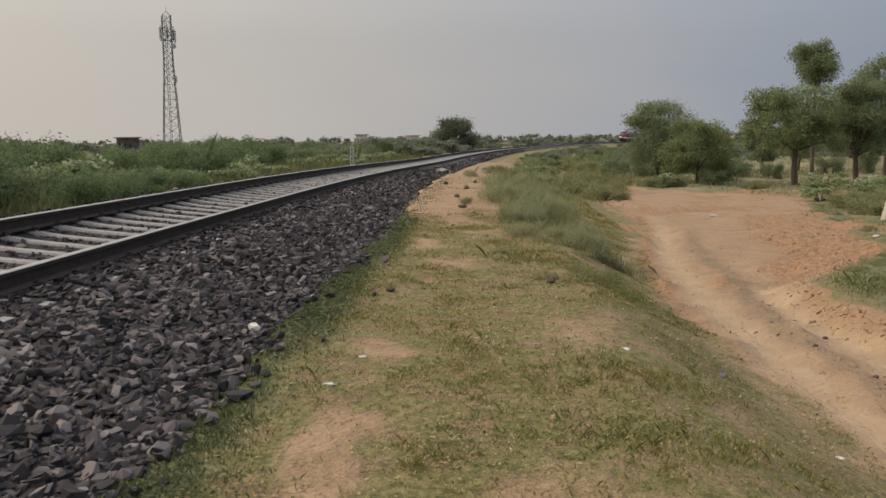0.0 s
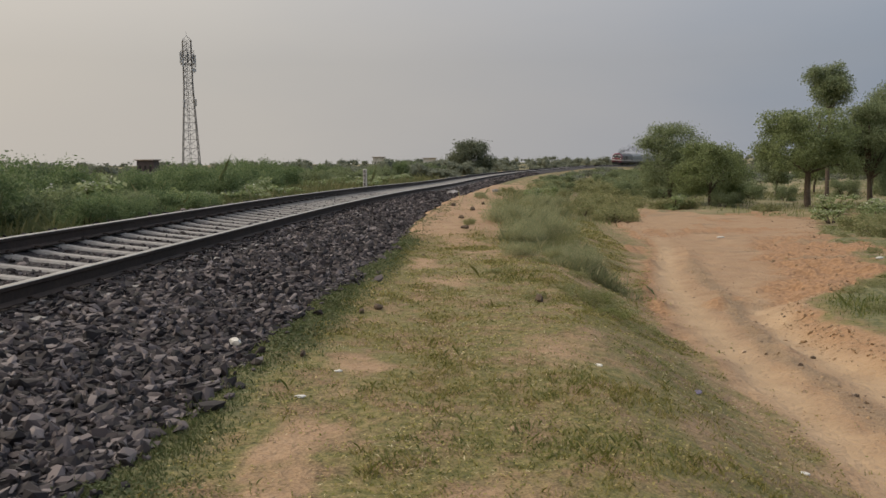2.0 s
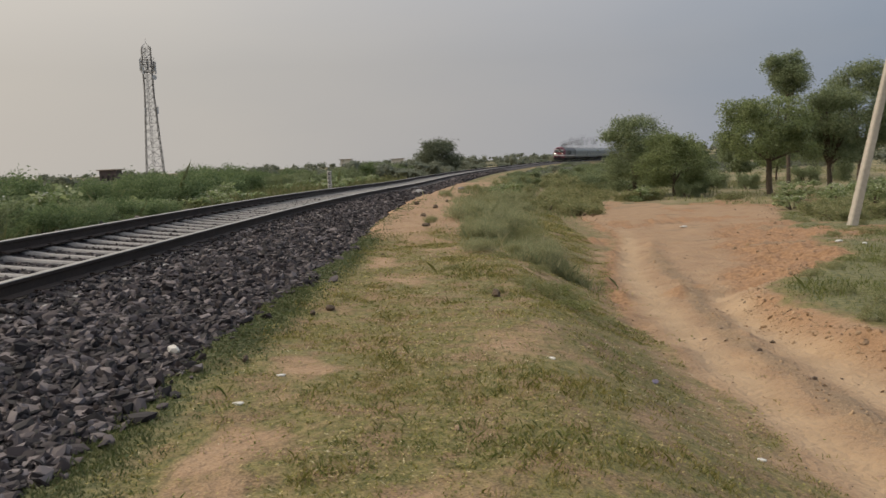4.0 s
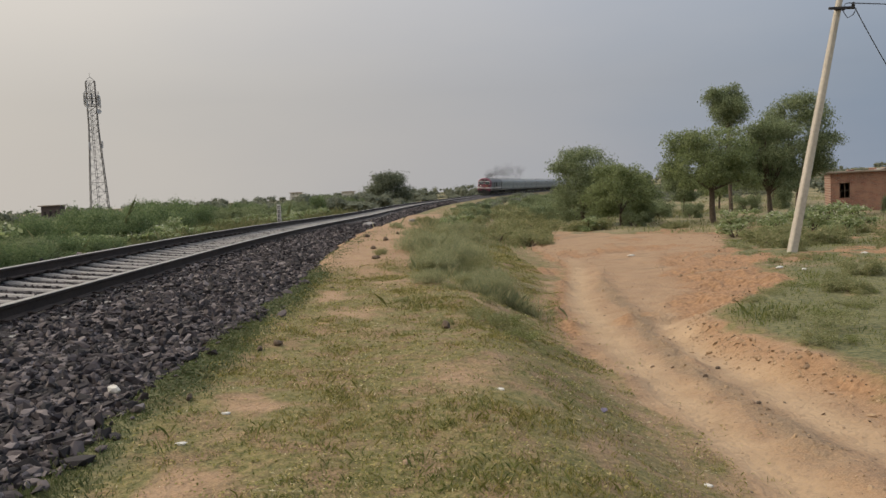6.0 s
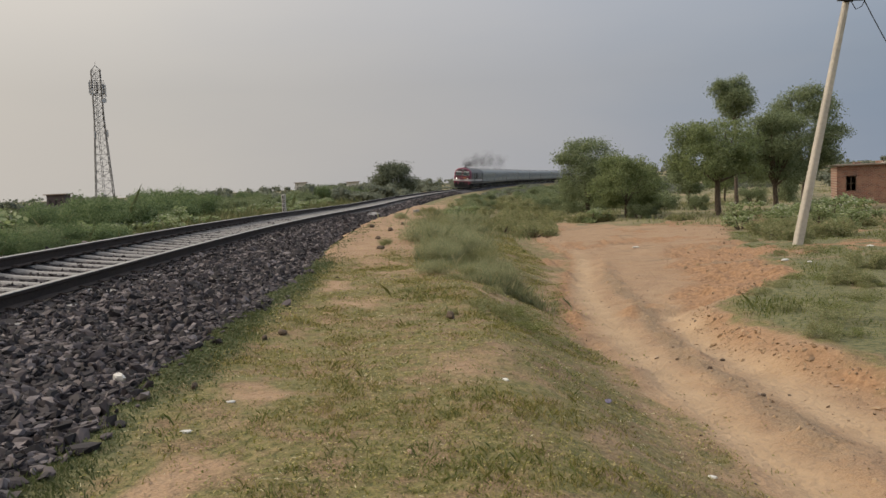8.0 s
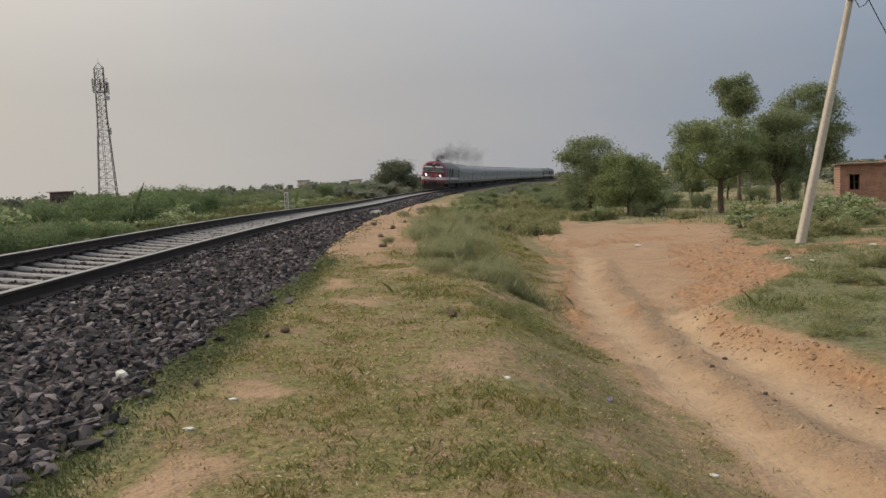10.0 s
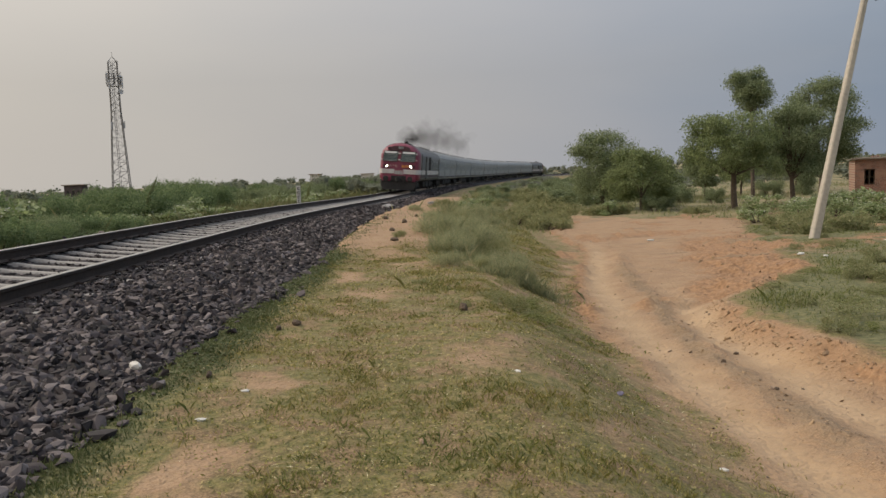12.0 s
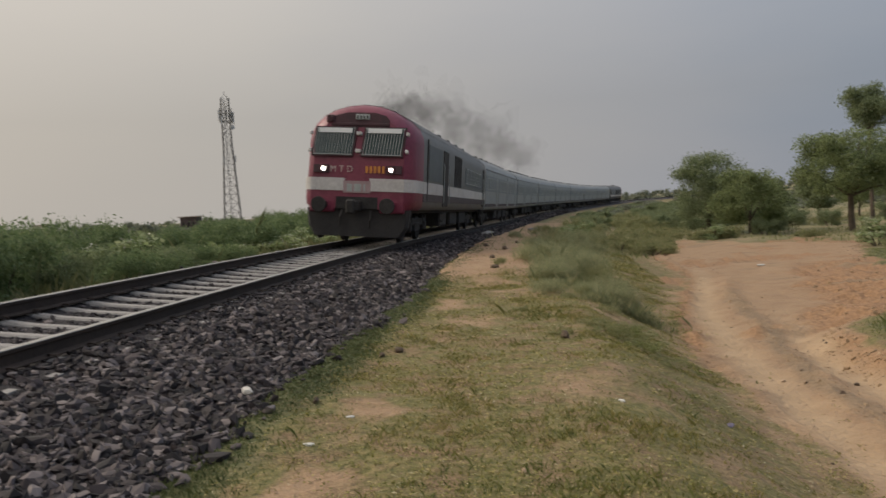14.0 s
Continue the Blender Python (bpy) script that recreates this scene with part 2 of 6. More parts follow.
# ---- mesh helpers ----
class Shape:
    """Collects boxes, tubes and lofts into one mesh."""

    def __init__(self):
        self.v, self.f, self.m = [], [], []

    def add(self, verts, faces, mat=0):
        k = len(self.v)
        self.v += [tuple(p) for p in verts]
        self.f += [tuple(i + k for i in q) for q in faces]
        self.m += [mat] * len(faces)
        return self

    def box(self, c, size, m=None, bevel=0.0, mat=0):
        x, y, z = (d / 2 for d in size)
        b = min(bevel, x * 0.45, y * 0.45, z * 0.45)
        if b <= 0:
            vs = [Vector((i * x, j * y, k * z)) for i in (-1, 1) for j in (-1, 1) for k in (-1, 1)]
            fs = [(0, 1, 3, 2), (4, 6, 7, 5), (0, 4, 5, 1), (2, 3, 7, 6), (0, 2, 6, 4), (1, 5, 7, 3)]
        else:
            bm = bmesh.new()
            bmesh.ops.create_cube(bm, size=1.0)
            for q in bm.verts:
                q.co = Vector((q.co.x * 2 * x, q.co.y * 2 * y, q.co.z * 2 * z))
            bmesh.ops.bevel(bm, geom=bm.edges[:], offset=b, segments=1, affect="EDGES")
            bm.verts.index_update()
            vs = [q.co.copy() for q in bm.verts]
            fs = [tuple(q.index for q in f.verts) for f in bm.faces]
            bm.free()
        c = Vector(c)
        if m is not None:
            vs = [m @ p for p in vs]
        return self.add([p + c for p in vs], fs, mat)

    def tube(self, pts, radii, n=8, cap=True, mat=0):
        pts = [Vector(p) for p in pts]
        rings = []
        side = None
        for i, p in enumerate(pts):
            d = (pts[min(i + 1, len(pts) - 1)] - pts[max(i - 1, 0)]).normalized()
            side = d.orthogonal().normalized() if side is None else (side - d * side.dot(d)).normalized()
            w = d.cross(side)
            rings.append([p + (side * math.cos(2 * math.pi * k / n) + w * math.sin(2 * math.pi * k / n)) * radii[i] for k in range(n)])
        return self.loft(rings, True, cap, mat)

    def loft(self, rings, closed=True, cap=True, mat=0):
        n = len(rings[0])
        fs = []
        for i in range(len(rings) - 1):
            for k in range(n if closed else n - 1):
                a, b2 = i * n + k, i * n + (k + 1) % n
                fs.append((a, b2, b2 + n, a + n))
        if cap:
            fs.append(tuple(range(n))[::-1])
            fs.append(tuple((len(rings) - 1) * n + k for k in range(n)))
        return self.add([p for r in rings for p in r], fs, mat)

    def mesh(self, name, mats, smooth=False):
        me = bpy.data.meshes.new(name)
        me.from_pydata(self.v, [], self.f)
        for q in (mats if isinstance(mats, (list, tuple)) else [mats]):
            me.materials.append(q)
        me.polygons.foreach_set("material_index", self.m)
        bm = bmesh.new()
        bm.from_mesh(me)
        bmesh.ops.recalc_face_normals(bm, faces=bm.faces[:])
        bm.to_mesh(me)
        bm.free()
        if smooth:
            me.shade_smooth()
            me.set_sharp_from_angle(angle=radians(38))
        me.update()
        return me


def link(name, me, parent=None, label="", at=None):
    ob = new(name, me)
    if parent is not None:
        ob.parent = parent
    if at is not None:
        ob.matrix_basis = at
    return tagged(ob, label)


def raw_mesh(name, verts, faces, mat, smooth=False):
    me = bpy.data.meshes.new(name)
    me.from_pydata(verts, [], faces)
    me.materials.append(mat)
    if smooth:
        me.shade_smooth()
    me.update()
    return me


def thing(name, label, category, at=None, group="", kind=""):
    ob = new(name)
    ob.empty_display_size = 0.3
    if at is not None:
        ob.matrix_basis = at
    return tagged(ob, label, category, group, kind)


def leaf_mesh(name, rng, clumps, size, mat, per, droop=0.3, long=1.8, shell=0.55):
    """Many small leaves, thickest towards the outside of each clump. clumps: rows of centre x y z and radii."""
    cs = np.array(clumps, float)
    share = cs[:, 3] * cs[:, 4] * cs[:, 5]
    pick = rng.choice(len(cs), per, p=share / share.sum())
    d = rng.normal(size=(per, 3))
    d /= np.linalg.norm(d, axis=1)[:, None]
    r = rng.uniform(shell ** 3, 1.0, per) ** (1 / 3) * rng.normal(1.0, 0.27, per)
    c = cs[pick, :3] + d * r[:, None] * cs[pick, 3:6]
    a = rng.normal(size=(per, 3)) + d * 0.8
    a[:, 2] -= droop
    a /= np.linalg.norm(a, axis=1)[:, None]
    b = np.cross(a, rng.normal(size=(per, 3)))
    b /= np.linalg.norm(b, axis=1)[:, None]
    s = size * rng.uniform(0.6, 1.35, per)[:, None]
    v = np.stack([c - a * s * long / 2, c + b * s / 2, c + a * s * long / 2, c - b * s / 2], 1).reshape(-1, 3)
    f = np.arange(per * 4).reshape(-1, 4)
    return raw_mesh(name, v.tolist(), f.tolist(), mat)


# ---- the line of the track: one long right-hand curve, banked ----
R_LINE, A0, X0 = 850.0, 0.0303, -4.7
CENTRE = (X0 + R_LINE * math.cos(A0), -R_LINE * math.sin(A0))
GAUGE, CANT = 1.75, 0.165
BANKING = math.asin(CANT / GAUGE)


def smooth(a, b, x):
    t = np.clip((np.asarray(x, float) - a) / (b - a), 0, 1)
    return t * t * (3 - 2 * t)


def line_z(s):
    """Height of the track's middle at rail level: a shallow dip."""
    return 0.625 - 0.28 * smooth(18, 60, s) + 0.30 * smooth(150, 240, s)


def on_line(s, u=0.0, h=0.0):
    """The place s metres along the line, u to its right and h above rail level, both in the banked plane."""
    a = A0 + s / R_LINE
    c, q = math.cos(BANKING), math.sin(BANKING)
    uu, zz = u * c + h * q, -u * q + h * c
    r = R_LINE - uu
    return Vector((CENTRE[0] - r * math.cos(a), CENTRE[1] + r * math.sin(a), float(line_z(s)) + zz))


def beside(s, u, z=0.0):
    """The same, level, at height z over the world's zero."""
    a = A0 + s / R_LINE
    r = R_LINE - u
    return Vector((CENTRE[0] - r * math.cos(a), CENTRE[1] + r * math.sin(a), z))


def line_pose(s, u=0.0, h=0.0):
    """x to the right, y along the line, z up, banked."""
    a = A0 + s / R_LINE
    m = Matrix.Rotation(-a, 4, "Z") @ Matrix.Rotation(BANKING, 4, "Y")
    m.translation = on_line(s, u, h)
    return m


def to_line(x, y):
    dx, dy = CENTRE[0] - np.asarray(x, float), np.asarray(y, float) - CENTRE[1]
    return R_LINE * (np.arctan2(dy, dx) - A0), R_LINE - np.hypot(dx, dy)


def by_line(s, u):
    a = A0 + s / R_LINE
    r = R_LINE - u
    return CENTRE[0] - r * np.cos(a), CENTRE[1] + r * np.sin(a)


# ---- ground ----
def wave(x, y, scale, seed):
    """Cheap smooth noise, about -1 to 1."""
    rg = np.random.default_rng(seed)
    z = 0
    for k in range(7):
        a, f, p = rg.uniform(0, 2 * np.pi), scale * rg.uniform(0.5, 1.9), rg.uniform(0, 2 * np.pi)
        z = z + np.sin((x * np.cos(a) + y * np.sin(a)) * f + p + 1.3 * np.sin((x * np.sin(a) - y * np.cos(a)) * f * 0.6 + p * 2))
    return z / 3.6


LEFT_U = [-400, -60, -14, -6, -3.9, 3.2, 3.9, 6.0]
LEFT_Z = [-1.2, -1.0, -0.6, -0.4, -0.22, 0.04, 0.01, -0.04]


def road_left(y):
    return np.interp(y, [0, 5.5, 11.6, 15, 18.3, 21.9, 28.4, 34.3, 45, 80], [3.05, 3.07, 3.17, 3.57, 4.47, 5.5, 5.9, 6.3, 7.5, 13.0])


def verge(y):
    """The right-hand edge of the sand, where the grassy verge begins."""
    return np.interp(y, [0, 7.6, 9.2, 10.5, 12, 13.0, 15.4, 19, 22, 29, 33.4, 36], [5.6, 5.25, 5.1, 5.05, 5.35, 6.4, 8.3, 9.2, 10.0, 12.6, 14.7, 15.2])


def rut_line(y):
    return np.interp(y, [0, 5.5, 6.8, 8.9, 11.7, 15.3, 19.1, 24], [3.9, 3.9, 3.92, 4.0, 4.3, 4.9, 5.6, 6.8])


def wheel_lines(y):
    left = np.interp(y, [0, 5.5, 8, 10.2, 12.1, 16, 19, 22, 30, 40], [3.42, 3.42, 3.45, 3.6, 3.8, 4.35, 5.0, 5.7, 7.2, 9.0])
    right = np.interp(y, [0, 6.2, 8, 10, 12, 14, 18, 24, 32], [4.55, 4.5, 4.45, 4.5, 4.8, 5.25, 6.3, 8.0, 10.5])
    return left, right


def wheels(x, y):
    """Packed sand where tyres run, in two bands."""
    a, b = wheel_lines(y)
    return np.maximum(np.exp(-((x - a) / 0.26) ** 2), 0.9 * np.exp(-((x - b) / 0.3) ** 2) * (1 - smooth(11, 18, y))) * (1 - smooth(20, 30, y))


def covers(x, y):
    """How sandy, bare, rutted, green or open each place is, 0 to 1."""
    s, u = to_line(x, y)
    w = wave(x, y, 0.9, 5) * 0.35 + wave(x, y, 2.6, 6) * 0.18
    e, l = x - verge(y), x - road_left(y)
    far_edge = np.interp(x, [5, 9.5, 11.5, 13.5, 14.7, 16], [47, 44, 38.5, 36, 33.4, 31])
    sand_main = smooth(-0.25, 0.2, l + w * 0.5) * (1 - smooth(-0.2, 0.25, e + w * (0.6 + 0.9 * smooth(11, 14, y)))) * (1 - smooth(-1.5, 2.0, y - far_edge + w * 4))
    mound = smooth(14, 18, s + w * 4) * (1 - smooth(58, 75, s)) * smooth(-0.1, 0.15, u - ballast_edge(s, x, y)) * (1 - smooth(4.7, 5.5, u + w - 0.4 * smooth(22, 32, s)))
    strip = 0.66 * smooth(0.3, 0.9, 0.7 * wave(x, y, 1.6, 11) + 0.55 * wave(x, y, 4.5, 12) + 0.75 * np.exp(-((u - 4.05 - 0.2 * np.sin(s * 0.9)) / 0.3) ** 2) - 0.42) * (1 - smooth(5.5, 6.2, u)) * smooth(3.45, 3.7, u)
    patch = 0.33 * smooth(0.2, 1.0, wave(x, y, 2.3, 21)) * (1 - smooth(6.6, 7.4, u)) * smooth(3.7, 4.2, u) + 0.2
    edge_dirt = 0.5 * np.exp(-((l + 0.25) / 0.4) ** 2)
    bay = smooth(11.5, 13.5, y) * (1 - smooth(23, 27, y))
    bank = np.maximum(bay * smooth(-2.6, -1.6, e + w) * (1 - smooth(-0.1, 0.3, e + w * 0.6)), 0.62 * np.exp(-((e + 0.15) / 0.28) ** 2) * (1 - smooth(11, 13, y)))
    bank = np.maximum(bank, 0.75 * np.exp(-((l - 0.05 + 0.2 * w) / 0.24) ** 2) * smooth(8.5, 12, y) * (1 - smooth(30, 38, y)))
    bank = np.maximum(bank, 0.9 * np.exp(-(((x - 4.75 - 0.1 * (y - 21.5)) / 0.55) ** 2 + ((y - 21.3) / 1.3) ** 2)))
    yard = smooth(15, 19, y) * (1 - smooth(40, 48, y)) * smooth(0.0, 0.6, l)
    bank = np.maximum(bank, 0.8 * yard * smooth(0.05, 0.7, wave(x, y, 1.0, 24) + 0.6 * wave(x, y, 3.3, 25)))
    verge_bare = 0.55 * smooth(0.5, 1.0, wave(x, y, 1.0, 23)) * smooth(0.2, 0.8, e)
    sand = np.maximum.reduce([sand_main, mound, strip, patch * (1 - smooth(-0.3, 0.3, e)), edge_dirt, verge_bare])
    q = x - rut_line(y)
    rut = 0.95 * np.exp(-((q + 0.05 * np.sin(y * 0.8) + 0.06 * wave(x, y, 3.0, 33)) / np.interp(y, [5, 8, 10, 14, 19], [0.30, 0.2, 0.15, 0.16, 0.26])) ** 2) * smooth(-1.9, 0.1, wave(x, y, 2.4, 31) + 0.2) * (1 - smooth(17, 20, y))
    rut = np.maximum(rut, 0.5 * np.exp(-((q - 0.75) / 0.12) ** 2) * smooth(0.2, 0.8, wave(x, y, 3.0, 32)) * (1 - smooth(10, 14, y)))
    rut = np.maximum(rut, 0.7 * yard * smooth(0.6, 1.05, wave(x * 0.7, y * 1.5, 1.5, 26) + 0.5 * wave(x * 0.6, y * 2.0, 3.6, 27)))
    green = np.maximum(0.8 * np.exp(-((u - 3.25) / 0.36) ** 2) * (1 - mound), 0.9 * smooth(0.0, 0.6, e) * (1 - smooth(28, 36, y)))
    green = np.maximum(green, smooth(4.0, 5.0, -u) * (1 - smooth(60, 90, s)))
    plain = np.maximum(smooth(34, 42, y) * smooth(8, 10, u), smooth(20, 40, -u))
    return sand, bank * 0.9, rut, green, plain


def ballast_edge(s, x, y):
    """Where the stones end, metres from the track's middle: sand spills over them further on."""
    return np.interp(s, [0, 13, 17, 20, 26, 40, 75], [3.06, 3.10, 3.0, 2.82, 2.64, 2.55, 2.6]) + 0.10 * wave(x, y, 1.6, 41) + 0.05 * wave(x, y, 5.0, 42)


def ground_z(x, y):
    x, y = np.asarray(x, float), np.asarray(y, float)
    s, u = to_line(x, y)
    ul = to_line(road_left(y), y)[1]
    road = np.interp(y, [0, 20, 45, 80], [-0.70, -0.78, -0.95, -1.0])
    z = np.interp(u, LEFT_U, LEFT_Z)
    z = z + (line_z(s) - 0.625) * (1 - smooth(5, 8, np.abs(u)))
    start = np.interp(y, [12, 25], [5.7, 5.2])
    z = z + (road - z) * smooth(0, 1, (u - start) / np.maximum(ul + 0.15 - start, 0.6))
    e = x - verge(y)
    wide = np.interp(y, [11.5, 14, 24, 30], [0.5, 1.9, 1.9, 1.0])
    top = np.interp(y, [0, 12, 22, 34, 50], [-0.46, -0.48, -0.66, -0.95, -1.0])
    z = z + (top - road) * smooth(-wide, 0.06, e + 0.14 * wave(x, y, 2.6, 36) * (1 - smooth(13, 16, y))) * smooth(2.0, 5.0, u)
    z = z + (-1.0 - top) * smooth(6, 26, e) * smooth(4, 8, u)
    under = smooth(2.6, 3.3, np.abs(u))
    z = z + under * (0.022 * wave(x, y, 1.3, 1) + 0.012 * wave(x, y, 4.0, 2) + 0.10 * wave(x, y, 0.12, 3) * smooth(12, 40, np.abs(u)))
    sand, bank, rut, green, plain = covers(x, y)
    z = z + under * (bank * (0.06 * wave(x, y, 3.2, 8) + 0.055 * wave(x, y, 8.0, 18) + 0.03 * wave(x, y, 15.0, 19)) - 0.01 * rut + 0.012 * (1 - sand) * wave(x, y, 7.0, 9))
    q = x - rut_line(y)
    z = z + smooth(0.0, 0.3, x - road_left(y)) * (1 - smooth(18, 24, y)) * (0.06 * np.exp(-(q / 0.2) ** 2) * (1 + 0.7 * wave(x, y, 5.0, 34) + 0.4 * wave(x, y, 13.0, 37)) - 0.045 * wheels(x, y))
    z = z + (0.05 * wave(x, y, 1.1, 38) + 0.022 * wave(x, y, 3.4, 39)) * sand * smooth(14, 19, y) * (1 - smooth(48, 60, y)) * smooth(0.1, 0.8, x - road_left(y))
    ring_l = x - road_left(y) - 0.05
    z = z + 0.05 * wave(x, y, 5.0, 35) * np.exp(-(ring_l / 0.3) ** 2) * smooth(6, 9, y) * (1 - smooth(30, 40, y))
    lip = ballast_edge(s, x, y)
    z = z + 0.17 * smooth(-0.12, 0.4, u - lip) * (1 - smooth(4.5, 6.0, u)) * smooth(14, 19, s) * (1 - smooth(58, 72, s)) * (1 + 0.25 * wave(x, y, 2.2, 43) + 0.12 * wave(x, y, 6.0, 44))
    z = z + 2.6 * smooth(260, 800, np.hypot(x, y)) * (0.35 + 0.35 * wave(x, y, 0.006, 14)) + 7.0 * smooth(180, 900, x) + 3.0 * smooth(600, 2500, y)
    return z


def graded(lo, hi, mid, step, growth):
    out, d, p = [mid], step, mid
    while p < hi:
        p += d
        out.append(p)
        d = min(d * growth, 160) if p > mid + 7 else d
    d, p, low = step, mid, []
    while p > lo:
        p -= d
        low.append(p)
        d = min(d * growth, 160) if p < mid - 7 else d
    return np.array(low[::-1] + out)


def build_ground():
    xs, ys = graded(-3200, 3200, 3.0, 0.08, 1.05), graded(-60, 4500, 10.0, 0.085, 1.032)
    X, Y = np.meshgrid(xs, ys)
    x, y = X.ravel(), Y.ravel()
    z = ground_z(x, y)
    nx, ny = len(xs), len(ys)
    i = (np.arange(ny - 1)[:, None] * nx + np.arange(nx - 1)[None, :]).ravel()
    f = np.stack([i, i + 1, i + 1 + nx, i + nx], 1)
    me = raw_mesh("ground", np.stack([x, y, z], 1).tolist(), f.tolist(), GROUND, True)
    for name, values in zip(("sand", "bank", "rut", "green", "plain"), covers(x, y)):
        me.attributes.new(name, "FLOAT", "POINT").data.foreach_set("value", values.astype(np.float32))
    me.attributes.new("wheel", "FLOAT", "POINT").data.foreach_set("value", wheels(x, y).astype(np.float32))
    tagged(new("ground", me), "sandy ground with short grass and a dirt track", "ground", kind="structure")


build_ground()


def gz(x, y):
    return float(ground_z(x, y))


# ---- railway track ----
def sweep(profile, s0, s1, step, u):
    sh = Shape()
    rings, s = [], s0
    while s <= s1 + 1e-6:
        rings.append([on_line(s, u + a, b) for a, b in profile])
        s += step
    return sh.loft(rings, True, True)


RAIL_BODY = [(-0.075, -0.172), (0.075, -0.172), (0.075, -0.16), (0.014, -0.14), (0.010, -0.055), (0.034, -0.04), (0.034, -0.006), (-0.034, -0.006), (-0.034, -0.04), (-0.010, -0.055), (-0.014, -0.14), (-0.075, -0.16)]
HEAD_TOP = [(-0.035, -0.008), (0.035, -0.008), (0.033, -0.002), (0.02, 0.0), (-0.02, 0.0), (-0.033, -0.002)]
SLEEPER_STEP = 0.6


def build_track():
    track = thing("railway_track", "single broad-gauge track with rusty rails on concrete sleepers", "railway track", kind="structure")
    for u in (-GAUGE / 2, GAUGE / 2):
        rail = link("rail", sweep(RAIL_BODY, -40, 420, 2.0, u).mesh("rail", STEEL_RUST), track, "rust-brown steel rail")
        link("running_surface", sweep(HEAD_TOP, -40, 420, 2.0, u).mesh("running_surface", RAIL_HEAD), rail, "polished rail head")
    sl = Shape()
    w0, w1, hh = 0.135, 0.08, 0.20
    rings = []
    for x, k in ((-1.37, 0.0), (-0.95, 0.0), (-0.45, -0.035), (0.45, -0.035), (0.95, 0.0), (1.37, 0.0)):
        rings.append([(x, -w0, -hh), (x, w0, -hh), (x, w1 + 0.01, k - 0.02), (x, w1 - 0.012, k), (x, -w1 + 0.012, k), (x, -w1 - 0.01, k - 0.02)])
    sl.loft(rings)
    me = sl.mesh("sleeper", CONCRETE)
    cl = Shape()
    cl.tube([(-0.05, 0.03, 0.0), (-0.05, 0.05, 0.035), (0.0, 0.06, 0.045), (0.05, 0.04, 0.03), (0.05, 0.0, 0.03), (0.01, -0.03, 0.025)], [0.011] * 6, 5)
    cl.box((0.035, 0.01, 0.008), (0.06, 0.09, 0.016))
    clip = cl.mesh("rail_clip", STEEL_RUST)
    rg = np.random.default_rng(3)
    far = Shape()
    for k in range(-60, 620):
        s = 2.3 + k * SLEEPER_STEP
        m = line_pose(s, rg.normal(0, 0.012), -0.182 + rg.normal(0, 0.003)) @ Matrix.Rotation(rg.normal(0, 0.006), 4, "Z")
        if k < 240:
            ob = link("sleeper", me, track, at=m)
            if 4 < k < 44:
                for u in (-GAUGE / 2, GAUGE / 2):
                    for q in (-1, 1):
                        link("rail_clip", clip, ob, at=Matrix.Translation((u + q * 0.105, 0, 0)) @ Matrix.Rotation(0 if q < 0 else math.pi, 4, "Z"))
        else:
            vs = [m @ Vector(p) for r in rings for p in r]
            n = len(rings[0])
            far.add(vs, [(i * n + j, i * n + (j + 1) % n, (i + 1) * n + (j + 1) % n, (i + 1) * n + j) for i in range(len(rings) - 1) for j in range(n)])
    ob = link("sleepers_beyond", far.mesh("sleepers_beyond", CONCRETE), track, "concrete sleepers running on round the curve")
    tagged(ob, kind="stuff")
    return track


def bed_height(s, u):
    """Top of the ballast at u from the middle, before the stones."""
    zc = line_z(s)
    a = np.abs(u)
    tilt = -np.sin(BANKING) * np.clip(u, -1.75, 1.75)
    top = zc - 0.215 + tilt - np.where(a < 0.9, 0.028, -0.035) * (1 - smooth(1.3, 1.5, a))
    right = np.interp(u, [1.6, 1.75, 2.05, 3.2, 3.6], [0, -0.01, -0.04, -0.235, -0.34])
    left = np.interp(-u, [1.6, 1.75, 2.05, 3.7, 4.0], [0, -0.01, -0.05, -0.85, -1.0])
    return top + np.where(u > 0, right, left) * smooth(1.6, 1.75, a)


def build_bed(track):
    ss = np.concatenate([np.arange(-40, 0, 2.0), np.arange(0, 30, 0.25), np.arange(30, 420, 2.0)])
    us = np.concatenate([np.linspace(-4.0, -1.6, 14), np.linspace(-1.5, 1.5, 13), np.linspace(1.6, 3.6, 16)])
    S, U = np.meshgrid(ss, us, indexing="ij")
    a = A0 + S / R_LINE
    r = R_LINE - U
    x, y = CENTRE[0] - r * np.cos(a), CENTRE[1] + r * np.sin(a)
    edge = 0.06 * wave(x, y, 2.2, 45) * smooth(2.4, 3.3, np.abs(U)) - 0.75 * smooth(0.0, 0.3, U - ballast_edge(S, x, y))
    z = bed_height(S, U) + 0.015 * wave(x, y, 6.0, 40) * smooth(1.6, 2.0, np.abs(U)) + edge * 0.4
    n, mcount = U.shape
    i = (np.arange(n - 1)[:, None] * mcount + np.arange(mcount - 1)[None, :]).ravel()
    f = np.stack([i, i + mcount, i + 1 + mcount, i + 1], 1)
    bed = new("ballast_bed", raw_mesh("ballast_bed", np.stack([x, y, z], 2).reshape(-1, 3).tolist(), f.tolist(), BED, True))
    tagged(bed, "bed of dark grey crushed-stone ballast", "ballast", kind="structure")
    return bed


